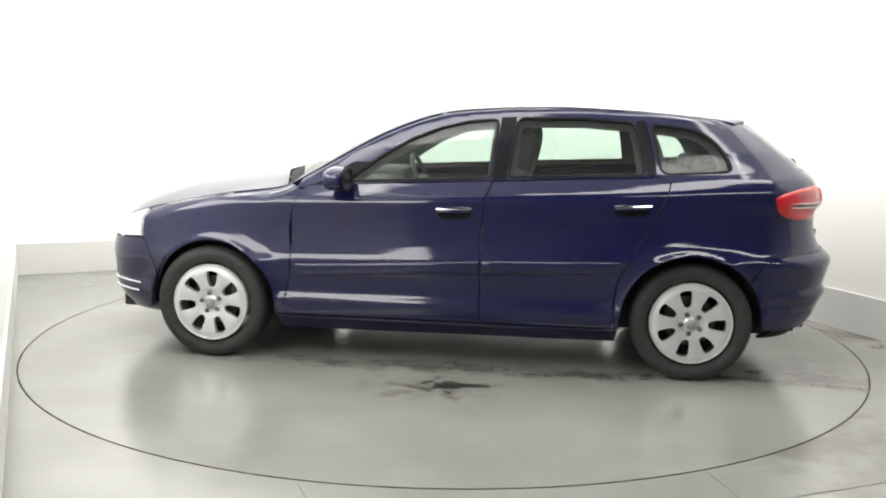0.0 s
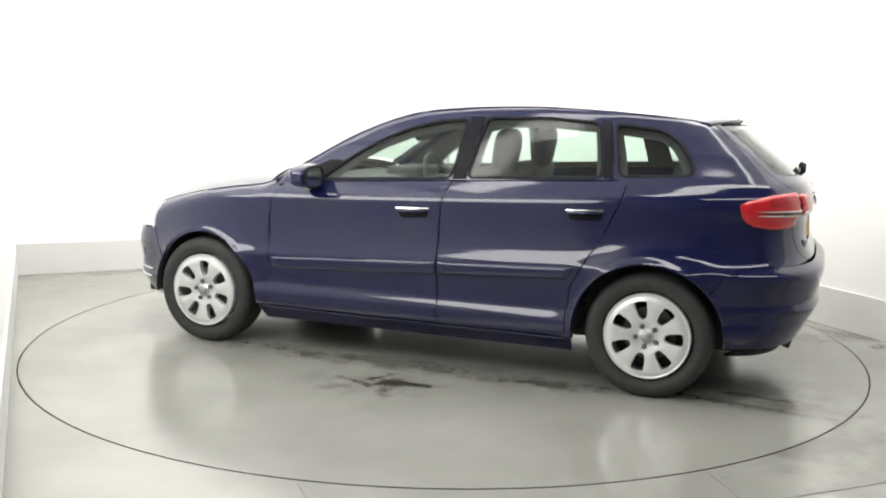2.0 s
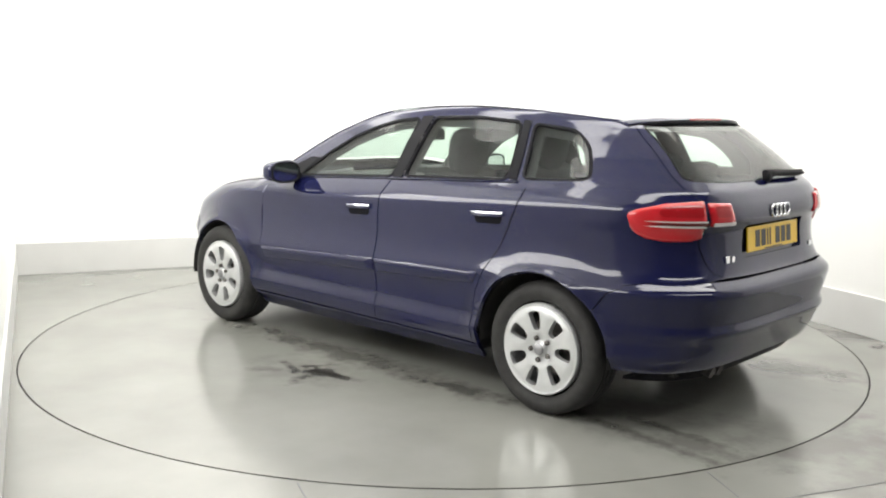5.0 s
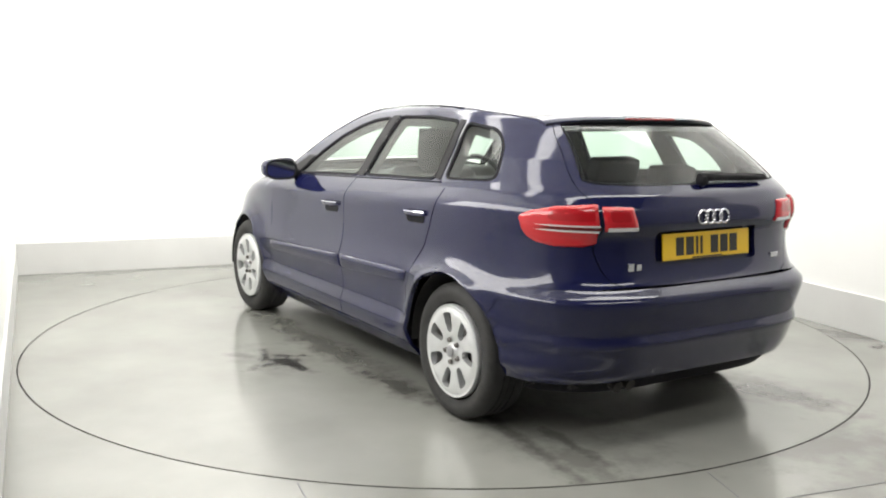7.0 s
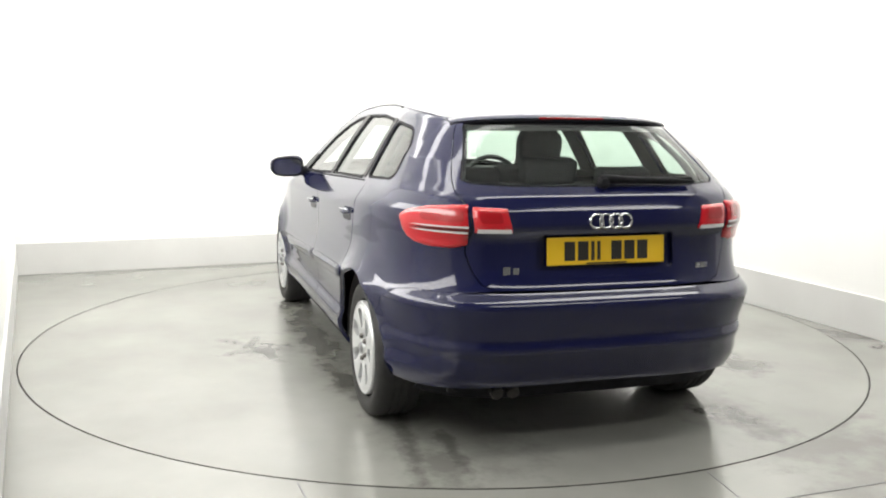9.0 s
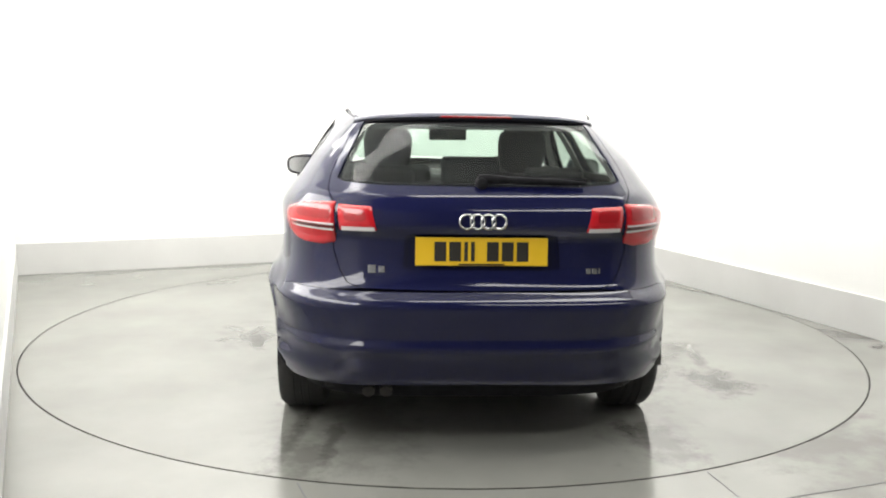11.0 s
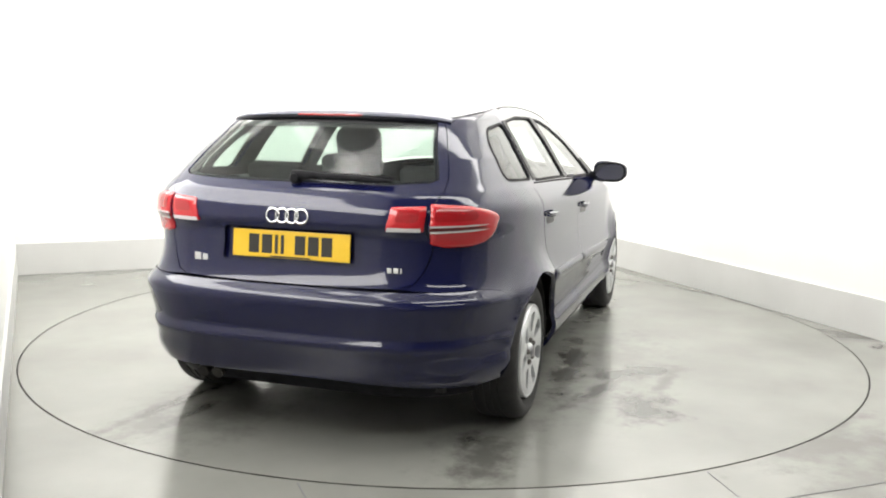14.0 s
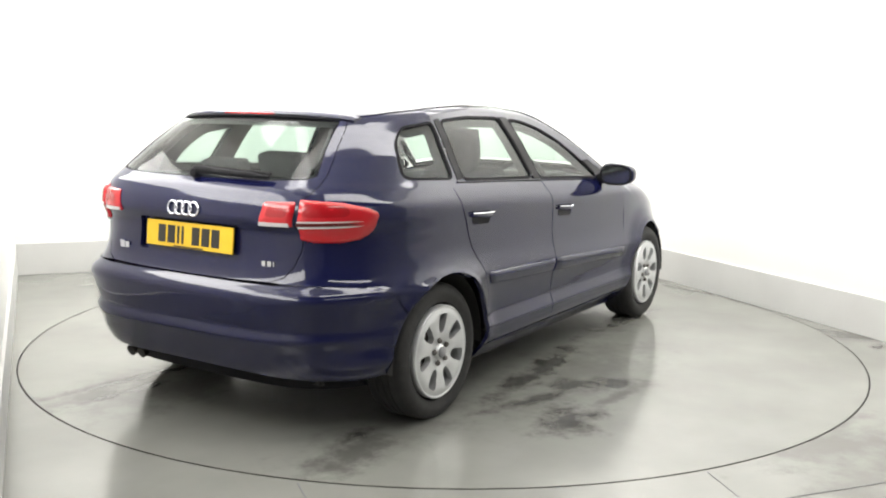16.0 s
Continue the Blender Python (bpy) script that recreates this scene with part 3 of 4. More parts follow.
roof_outline = rail + [(-1.55, 0.30), (-1.56, 0.0), (-1.55, -0.30)] + [(x, -y) for x, y in rail[::-1]] + [(0.14, -0.3), (0.16, 0), (0.14, 0.3)]
panel("roof", top_skin, roof_outline, PAINT, car, step=0.04, rise=0.03, thick=0.004)
# the roof's rim turns down over the rear corners
for m in (1, -1):
    bm = bmesh.new()
    line = dense([(x, roof_edge(x, 0.006)) for x in (-0.9, -1.0, -1.1, -1.2, -1.3, -1.4, -1.455)] + [(-1.545, 0.30)], 0.03)
    line = line[:next(i for i, q in enumerate(line) if q[1] == 0.30) + 1]
    last = None
    for x, y in line:
        z = float(top_skin(x, y)[2])
        drop = 0.055 * min(1.0, (-0.86 - x) / 0.3)
        row = [bm.verts.new(v) for v in ((x, m * y, z - 0.001), (x - 0.004, m * (y + 0.004), z - drop * 0.3), (x - 0.008, m * (y + 0.006), z - drop))]
        if last:
            for k in range(2):
                bm.faces.new((last[k], row[k], row[k + 1], last[k + 1]))
        last = row
    bmesh.ops.recalc_face_normals(bm, faces=bm.faces)
    smooth(part("roof_rim", bm, PAINT, car), 50)
liner_rail = [(x, roof_edge(x, 0.005)) for x in xs_roof[:-2] + (-1.28,)]
liner_outline = liner_rail + [(-1.34, 0.30), (-1.35, 0.0), (-1.34, -0.30)] + [(x, -y) for x, y in liner_rail[::-1]] + [(0.12, -0.3), (0.14, 0), (0.12, 0.3)]
panel("headlining", top_skin, shrunk(dense(liner_outline, 0.05), 0.03), LINING, car, off=-0.024, thick=0)

# doors with their glass, handles, mouldings and mirrors
def offset_window(w, d):
    return shrunk(dense(rounded(w, 0.035), 0.02), d)


def strip(name, low, high, mat, parent, s, proud):
    """A moulded strip along the flank between two lines of x and z, proud by so much, with rounded edges."""
    bm = bmesh.new()
    rows = []
    shape = ((0.0, -0.004), (0.0, 0.55), (0.07, 0.85), (0.2, 1.0), (0.5, 1.06), (0.72, 1.02), (0.86, 0.78), (0.97, 0.35), (1.0, -0.004))
    for k in range(31):
        t = k / 30
        end = min(1.0, min(t, 1 - t) * 30 / 1.2 + 0.25)
        row = []
        for f, h in shape:
            x = (low[0][0] + (low[1][0] - low[0][0]) * t) * (1 - f) + (high[0][0] + (high[1][0] - high[0][0]) * t) * f
            z = (low[0][1] + (low[1][1] - low[0][1]) * t) * (1 - f) + (high[0][1] + (high[1][1] - high[0][1]) * t) * f
            q = REAR(REAR.x(x, z), z)
            row.append(bm.verts.new((q[0], s * (q[1] + (proud * end * h if h > 0 else h)), q[2])))
        rows.append(row)
    for a, b in zip(rows, rows[1:]):
        for k in range(len(shape) - 1):
            bm.faces.new((a[k], a[k + 1], b[k + 1], b[k]))
    bm.faces.new(rows[0]), bm.faces.new(rows[-1])
    bmesh.ops.recalc_face_normals(bm, faces=bm.faces)
    return smooth(part(name, bm, mat, parent), 50)


def door(name, outline, window, handle_x, handle_z, mould, tag):
    for m in (False, True):
        body = panel(name, REAR, outline, PAINT, car, mirror=m, gap=0.0036, label=tag)
        s = -1 if m else 1
        pane = panel("window", REAR, offset_window(rear_w(window), 0.004), GLASS, body, mirror=m, thick=0, off=-0.006, label="tinted side window")
        pane.visible_shadow = False
        panel("window_trim", REAR, offset_window(rear_w(window), -0.006), TRIM, body, holes=[offset_window(rear_w(window), 0.004)], mirror=m, off=0.001, gap=0)
        strip("moulding", (mould[0], mould[3]), (mould[1], mould[2]), PAINT, body, s, 0.014)
        # the handle: a shallow dark cup behind a bar with a chrome strip
        hx, hz = handle_x, handle_z
        cup = rounded(rear_w([(hx + 0.080, hz - 0.042), (hx + 0.088, hz + 0.004), (hx - 0.088, hz + 0.010), (hx - 0.080, hz - 0.036)]), 0.022)
        panel("handle_cup", REAR, cup, GLOSS_BLACK, body, mirror=m, off=0.0015, thick=0)
        bar = [REAR(REAR.x(hx + dx, hz + 0.004 - dx * 0.04), hz + 0.004 - dx * 0.04) * (1, s, 1) + (0, s * (0.020 - 1.4 * dx * dx), 0) for dx in np.linspace(-0.092, 0.092, 11)]
        bm = tube(bar, [0.005, 0.008] + [0.010] * 7 + [0.008, 0.005], 10)
        handle = smooth(part("handle", bm, PAINT, body), 60)
        part("handle_strip", tube([q + (0, s * 0.006, 0.012) for q in bar], 0.0042, 6), CHROME, handle, "bright chrome handle strip")
        card = [(x, min(z, 0.99)) for x, z in outline_raw[name]]
        panel("door_lining", REAR, shrunk(dense(rear_w(card), 0.05), 0.02), INNER, body, mirror=m, off=-0.075, thick=0)


low_line_f = [(0.74, 0.957), (0.56, 0.968), (0.3, 0.982), (0.0, 0.996), (-0.25, 1.008)]
low_line_r = [(-0.25, 1.008), (-0.6, 1.024), (-0.9, 1.036), (-1.15, 1.047)]
door_f = SHUT_F + low_line_f + SHUT_M[::-1][1:]
door_r = SHUT_M + low_line_r[1:] + SHUT_R[::-1]
outline_raw = {"front_door": door_f, "rear_door": door_r}
door("front_door", rear_w(door_f), WINDOW_F, -0.055, 0.845, [(0.80, 0.478), (0.80, 0.545), (-0.185, 0.595), (-0.185, 0.522)], "navy front door with a dark side window")
door("rear_door", rear_w(door_r), WINDOW_R, -0.965, 0.885, [(-0.205, 0.523), (-0.205, 0.596), (-0.925, 0.618), (-0.890, 0.556)], "navy rear door with a dark side window")

# the frame above the doors, the black pillars between the windows
upper = [(0.80, 0.945), (0.56, 0.972), (0.30, 0.986), (0.0, 1.0), (-0.25, 1.012), (-0.6, 1.028), (-0.9, 1.04), (-1.075, 1.048), (-1.02, 1.33)]
upper += [(x, float(edge_z(x)) - 0.004) for x in (-1.02, -0.8, -0.6, -0.4, -0.2, -0.1, 0.0, 0.1, 0.2, 0.3, 0.4, 0.5, 0.6, 0.7, 0.78)]
sides("window_frame", REAR, rear_w(upper), PAINT, both, holes=[offset_window(rear_w(w), -0.003) for w in (WINDOW_F, WINDOW_R)], off=-0.003, gap=0.0)
pillar_b = [(-0.245, 1.018), (-0.318, 1.022), (-0.352, 1.335), (-0.272, 1.33)]
pillar_c = [(-1.03, 1.055), (-1.075, 1.057), (-1.02, 1.322), (-0.975, 1.325)]
for p in (pillar_b, pillar_c):
    sides("window_pillar", REAR, rear_w(p), GLOSS_BLACK, both, off=0.003, gap=0.0, label="gloss black window pillar")
sides("mirror_triangle", REAR, rear_w([(0.70, 0.958), (0.54, 0.975), (0.42, 1.085), (0.50, 1.085), (0.60, 1.035)]), GLOSS_BLACK, both, off=0.004, gap=0, label="black mirror base panel")

# rear quarter panels: round the wheel, back to the bumper and up along the tailgate
GATE = [("y", 0.47, 0.680), ("y", 0.525, 0.700), ("y", 0.555, 0.745), ("y", 0.580, 0.82), ("y", 0.580, 0.86), ("y", 0.562, 0.90), ("y", 0.566, 0.96), ("y", 0.580, 1.008),
        ("y", 0.605, 1.06), ("y", 0.60, 1.10), ("y", 0.558, 1.20), ("y", 0.524, 1.27), ("y", 0.488, 1.318)]
meet = arc(*ARCH_R, 142, 142, 1)[0]
seam = [meet, (-1.62, 0.612), (-1.69, 0.652), (-1.78, 0.668), ("y", 0.60, 0.670)]
quarter = SHUT_R[::-1][1:] + [(-0.925, 0.262)] + [q for q in arc(*ARCH_R, -6, 142, 24)][:-1]
quarter += seam + GATE + [(x, float(edge_z(x)) - 0.004) for x in (-1.45, -1.3, -1.15, -1.02)] + [(-1.02, 1.335), (-1.078, 1.052)]
sides("rear_quarter_panel", REAR, rear_w(quarter), PAINT, both, holes=[offset_window(rear_w(WINDOW_Q), -0.003)], gap=0.0014, step=0.018, rise=0.010)
for pane in sides("quarter_window", REAR, offset_window(rear_w(WINDOW_Q), 0.004), GLASS, both, thick=0, off=-0.006):
    pane.visible_shadow = False
sides("quarter_window_trim", REAR, offset_window(rear_w(WINDOW_Q), -0.006), TRIM, both, holes=[offset_window(rear_w(WINDOW_Q), 0.004)], off=0.001, gap=0)

# linings inside the pillars and round the windows
inner_upper = [(0.70, 0.965), (0.30, 0.992), (-0.25, 1.016), (-0.9, 1.044), (-1.2, 1.056), (-1.50, 1.07), (-1.52, 1.15), (-1.46, 1.25), (-1.38, 1.31)]
inner_upper += [(x, float(edge_z(x)) - 0.02) for x in (-1.3, -1.0, -0.7, -0.4, -0.1, 0.1, 0.3, 0.5, 0.66)]
for m in (False, True):
    panel("pillar_lining", REAR, rear_w(inner_upper), INNER, car, holes=[offset_window(rear_w(w), 0.026) for w in (WINDOW_F, WINDOW_R, WINDOW_Q)], mirror=m, off=-0.045, thick=0, gap=0)

# sills
sill = rear_w([(0.895, 0.170), (0.905, 0.258), (-0.915, 0.258), (-0.905, 0.178)])
sides("sill", REAR, sill, PAINT, both, off=0.0)

# rear bumper
lower = rear_w([q for q in arc(*ARCH_R, 184, 142, 10)][:-1] + seam + [("y", 0.4, 0.670), ("y", 0.15, 0.670)])
lip = rear_w([("y", 0.74, 0.270), ("y", 0.5, 0.278), ("y", 0.25, 0.283)])
bumper_rear = [(-w, z) for w, z in lower] + [(0.0, 0.670)] + lower[::-1] + lip + [(0.0, 0.285)] + [(-w, z) for w, z in lip[::-1]]
panel("rear_bumper", REAR, bumper_rear, PAINT, car, off=0.003, gap=0.0015)
valance = rear_w([("y", 0.72, 0.262), ("y", 0.5, 0.27), ("y", 0.25, 0.275), ("y", 0.0, 0.276)])
panel("rear_valance", REAR, valance[:-1] + [(-w, z) for w, z in valance[::-1]] + rear_w([("y", -0.72, 0.20), ("y", 0.0, 0.20), ("y", 0.72, 0.20)]), TRIM, car, off=-0.02)

# tailgate with its window, lamps and plate
gl = rear_w(GATE[::-1] + [("y", 0.2, 0.676)])
gate_outline = gl + [(0.0, 0.675)] + [(-w, z) for w, z in gl[::-1]]
glass_side = rear_w([("y", 0.468, 1.318), ("y", 0.494, 1.27), ("y", 0.53, 1.19), ("y", 0.572, 1.098), ("y", 0.545, 1.084), ("y", 0.40, 1.076), ("y", 0.2, 1.074)])
glass_outline = glass_side + [(0.0, 1.073)] + [(-w, z) for w, z in glass_side[::-1]]
recess = rear_w([("y", 0.31, 0.750), ("y", 0.30, 0.893), ("y", -0.30, 0.893), ("y", -0.31, 0.750)])
tailgate = panel("tailgate", REAR, gate_outline, PAINT, car, holes=[shrunk(dense(glass_outline, 0.03), 0.0), rounded(recess, 0.02)], gap=0.0014, label="closed navy tailgate")
rear_window = panel("rear_window", REAR, shrunk(dense(glass_outline, 0.03), 0.004), GLASS, tailgate, thick=0, off=-0.003, label="tinted rear window")
rear_window.visible_shadow = False
panel("rear_window_border", REAR, shrunk(dense(glass_outline, 0.03), 0.004), GLOSS_BLACK, tailgate, holes=[shrunk(dense(glass_outline, 0.03), 0.014)], off=-0.006, thick=0, gap=0, label="black printed window border")
panel("tailgate_lining", REAR, shrunk(dense(glass_outline, 0.03), -0.03), INNER, tailgate, holes=[shrunk(dense(glass_outline, 0.03), 0.006)], off=-0.03, thick=0, gap=0)
panel("plate_recess", REAR, shrunk(dense(recess, 0.03), -0.008), PAINT, tailgate, off=-0.022, thick=0, gap=0)
for m in (False, True):
    lamp = rear_w([("y", 0.565, 1.012), ("y", 0.567, 0.852), ("y", 0.62, 0.838), (-1.80, 0.838), (-1.735, 0.850), (-1.698, 0.870), (-1.676, 0.900), (-1.664, 0.943), (-1.672, 0.960), (-1.71, 0.977), (-1.80, 1.001)])
    unit = panel("tail_lamp", REAR, rounded(lamp, 0.008), RED, car, mirror=m, off=0.004, bulge=0.008, step=0.012, rise=0.008, label="red wraparound tail lamp")
    panel("lamp_strip", REAR, rear_w([("y", 0.575, 0.911), ("y", 0.575, 0.904), (-1.80, 0.906), (-1.735, 0.909), (-1.80, 0.912)]), LAMP_WHITE, unit, mirror=m, off=0.0135, thick=0.004, gap=0, label="pale strip across the lamp")
    panel("lamp_strip", REAR, rear_w([("y", 0.575, 0.929), ("y", 0.575, 0.924), (-1.80, 0.925), (-1.735, 0.927), (-1.80, 0.929)]), LAMP_WHITE, unit, mirror=m, off=0.0135, thick=0.004, gap=0, label="pale strip across the lamp")
    panel("lamp_band", REAR, rear_w([("y", 0.572, 0.923), ("y", 0.572, 0.912), (-1.80, 0.913), (-1.74, 0.917), (-1.80, 0.923)]), RED_DARK, unit, mirror=m, off=0.0132, thick=0.003, gap=0)
    for cell in ([("y", 0.590, 0.990), ("y", 0.590, 0.943), ("y", 0.668, 0.943), ("y", 0.668, 0.989)], [(-1.875, 0.988), (-1.875, 0.943), (-1.80, 0.945), (-1.785, 0.965), (-1.80, 0.983)]):
        panel("lamp_reflector", REAR, rounded(rear_w(cell), 0.012), RED_DEEP, unit, mirror=m, off=0.0132, thick=0.003, gap=0)
    inner = rear_w([("y", 0.405, 0.903), ("y", 0.425, 0.998), ("y", 0.560, 1.003), ("y", 0.556, 0.903)])
    unit = panel("inner_tail_lamp", REAR, rounded(inner, 0.007), RED, tailgate, mirror=m, off=0.004, bulge=0.008, step=0.012, rise=0.008, label="red inner lamp on the tailgate")
    panel("lamp_reflector", REAR, rounded(rear_w([("y", 0.448, 0.940), ("y", 0.455, 0.982), ("y", 0.535, 0.985), ("y", 0.532, 0.940)]), 0.012), RED_DEEP, unit, mirror=m, off=0.0132, thick=0.003, gap=0)
    panel("reversing_light", REAR, rear_w([("y", 0.414, 0.909), ("y", 0.418, 0.922), ("y", 0.543, 0.922), ("y", 0.543, 0.909)]), LAMP_WHITE, unit, mirror=m, off=0.0135, thick=0.003, gap=0, label="white reversing light strip")

# the plate, whose characters stay plain bars
PLATE_X, PLATE_Z, LEAN = -1.958, 0.824, 5.0
plate_pose = pose(PLATE_X, 0, PLATE_Z, 0, LEAN, 0)
plate = part("number_plate", moved(boxes((-0.004, 0.004, -0.26, 0.26, -0.0555, 0.0555), bevel=0.003), plate_pose), YELLOW, tailgate, "yellow number plate with dark bars")
y = 0.186
for k, w in enumerate((0.046, 0.046, 0.014, 0.014, 0.046, 0.046, 0.046)):
    if k == 4:
        y -= 0.036
    part("plate_bar", moved(boxes((-0.0052, -0.003, y - w, y, -0.038, 0.038)), plate_pose), INK, plate)
    y -= w + 0.0125
part("plate_bar", moved(boxes((-0.0052, -0.003, -0.09, 0.09, -0.053, -0.047)), plate_pose), INK, plate)

# chrome shapes on the tailgate
for k in range(4):
    cy = (k - 1.5) * 0.042
    bx = REAR(REAR.y(cy, 0.945), 0.945)
    ring = [(bx[0] - 0.006 + math.sin(a) * 0.0026, cy + math.cos(a) * 0.0275, 0.945 + math.sin(a) * 0.0275) for a in np.linspace(0, 2 * math.pi, 28, endpoint=False)]
    smooth(part("emblem_ring", tube(ring, 0.0048, 6, closed=True), CHROME, tailgate, "chrome ring"), 80)
for y0, y1, z0, z1 in ((0.443, 0.413, 0.738, 0.770), (0.403, 0.378, 0.740, 0.766), (-0.415, -0.435, 0.738, 0.760), (-0.440, -0.462, 0.738, 0.760), (-0.467, -0.474, 0.738, 0.760)):
    xx = float(REAR(REAR.y((y0 + y1) / 2, 0.75), 0.75)[0])
    part("badge_bar", boxes((xx - 0.006, xx + 0.006, y1, y0, z0, z1), bevel=0.002), CHROME, tailgate, "small chrome badge shape")

# roof spoiler with the high brake light
bm = bmesh.new()
rows = []
for y in np.linspace(-0.515, 0.515, 27):
    f = 1 - (abs(y) / 0.515) ** 4
    x0 = -1.41 - 0.05 * f
    x1 = -1.49 - 0.10 * f
    zr = float(top_skin(x0, y * 0.98)[2]) + 0.003
    zt = 1.333 + 0.016 * (1 - (y / 0.515) ** 2) - 0.010 * (abs(y) / 0.515) ** 8
    zr -= 0.012 * (abs(y) / 0.515) ** 8
    rows.append([bm.verts.new(v) for v in ((x0, y, zr), ((x0 + x1) / 2, y, (zr + zt) / 2 + 0.004), (x1 + 0.006, y, zt), (x1, y, zt - 0.006), (x1 + 0.014, y, zt - 0.016), (x0 - 0.03, y, zt - 0.034))])
for a, b in zip(rows, rows[1:]):
    for k in range(6):
        bm.faces.new((a[k], b[k], b[(k + 1) % 6], a[(k + 1) % 6]))
bm.faces.new(rows[0][::-1]), bm.faces.new(rows[-1])
bmesh.ops.recalc_face_normals(bm, faces=bm.faces)
spoiler = smooth(part("roof_spoiler", bm, PAINT, car, "navy roof spoiler over the rear window"), 40)
lip_line = [(-1.49 - 0.10 * (1 - (abs(y) / 0.515) ** 4) + 0.010, y, 1.333 + 0.016 * (1 - (y / 0.515) ** 2) - 0.010 * (abs(y) / 0.515) ** 8 - 0.016) for y in np.linspace(-0.512, 0.512, 27)]
smooth(part("spoiler_lip", tube(lip_line, 0.011, 8), GLOSS_BLACK, spoiler, "black lower lip of the spoiler"), 60)
part("high_brake_light", boxes((-1.593, -1.57, -0.15, 0.15, 1.337, 1.346), bevel=0.003), RED_DEEP, spoiler, "red high brake light strip")

# rear wiper
hub = REAR(REAR.y(0.0, 1.088), 1.088)
wiper = smooth(part("rear_wiper", lathe([(0.001, -0.03), (0.018, -0.028), (0.026, -0.015), (0.028, 0.0)], 24), TRIM, tailgate, "black rear wiper"), 50)
bmw = [REAR(w, z) + (-0.022, 0, 0.014) for w, z in zip(np.linspace(0.01, -0.27, 12), np.linspace(1.092, 1.078, 12))]
wiper.data.transform(Matrix.Translation((hub[0] - 0.012, 0.0, 1.09)) @ Matrix.Rotation(radians(-90), 4, "Z"))
smooth(part("wiper_arm", tube(bmw, [0.016, 0.02, 0.018] + [0.014] * 6 + [0.012, 0.009, 0.006], 8), TRIM, wiper), 60)
part("wiper_blade", tube([q + np.array((0.010, 0, 0.012)) for q in bmw[1:]], 0.006, 6), TRIM, wiper)

# door mirrors
for s in (1, -1):
    bm = bmesh.new()
    bmesh.ops.create_uvsphere(bm, u_segments=28, v_segments=16, radius=1.0)
    for v in bm.verts:
        q = v.co
        k = 1 / (abs(q.x) ** 3.2 + abs(q.y) ** 3.2 + abs(q.z) ** 3.2) ** (1 / 3.2)
        q *= k
        back = q.x < 0
        v.co = Vector((0.535 + q.x * (0.035 if back else 0.085), s * (0.915 + q.y * 0.103), 1.004 + q.z * (0.063 - 0.010 * q.y) ))
    shell = smooth(part("door_mirror", bm, PAINT, car, "navy door mirror on a black arm"), 60)
    glass = bmesh.new()
    bmesh.ops.create_circle(glass, cap_ends=True, segments=40, radius=1.0)
    for v in glass.verts:
        q = Vector((v.co.x, v.co.y, 0))
        q *= 1 / (abs(q.x) ** 3 + abs(q.y) ** 3) ** (1 / 3)
        v.co = Vector((0.4975, s * (0.915 + q.x * 0.086), 1.004 + q.y * 0.050))
    part("mirror_glass", glass, CHROME, shell, "silvered mirror glass")
    part("mirror_rim", tube([(0.4985, s * (0.915 + math.copysign(abs(math.cos(a)) ** 0.67, math.cos(a)) * 0.092), 1.002 + math.copysign(abs(math.sin(a)) ** 0.67, math.sin(a)) * 0.055) for a in np.linspace(0, 2 * math.pi, 40, endpoint=False)], 0.007, 6, closed=True), TRIM, shell)
    smooth(part("mirror_arm", tube([(0.545, s * 0.79, 0.972), (0.545, s * 0.84, 0.972), (0.545, s * 0.88, 0.978)], [0.032, 0.026, 0.03], 12), TRIM, shell), 60)


# ---- wheels ----
def face_depth(r):
    return float(np.interp(r, [0, 0.03, 0.042, 0.068, 0.085, 0.19, 0.203, 0.215], [0.010, 0.008, -0.006, -0.006, 0.004, 0.014, 0.006, 0.004]))


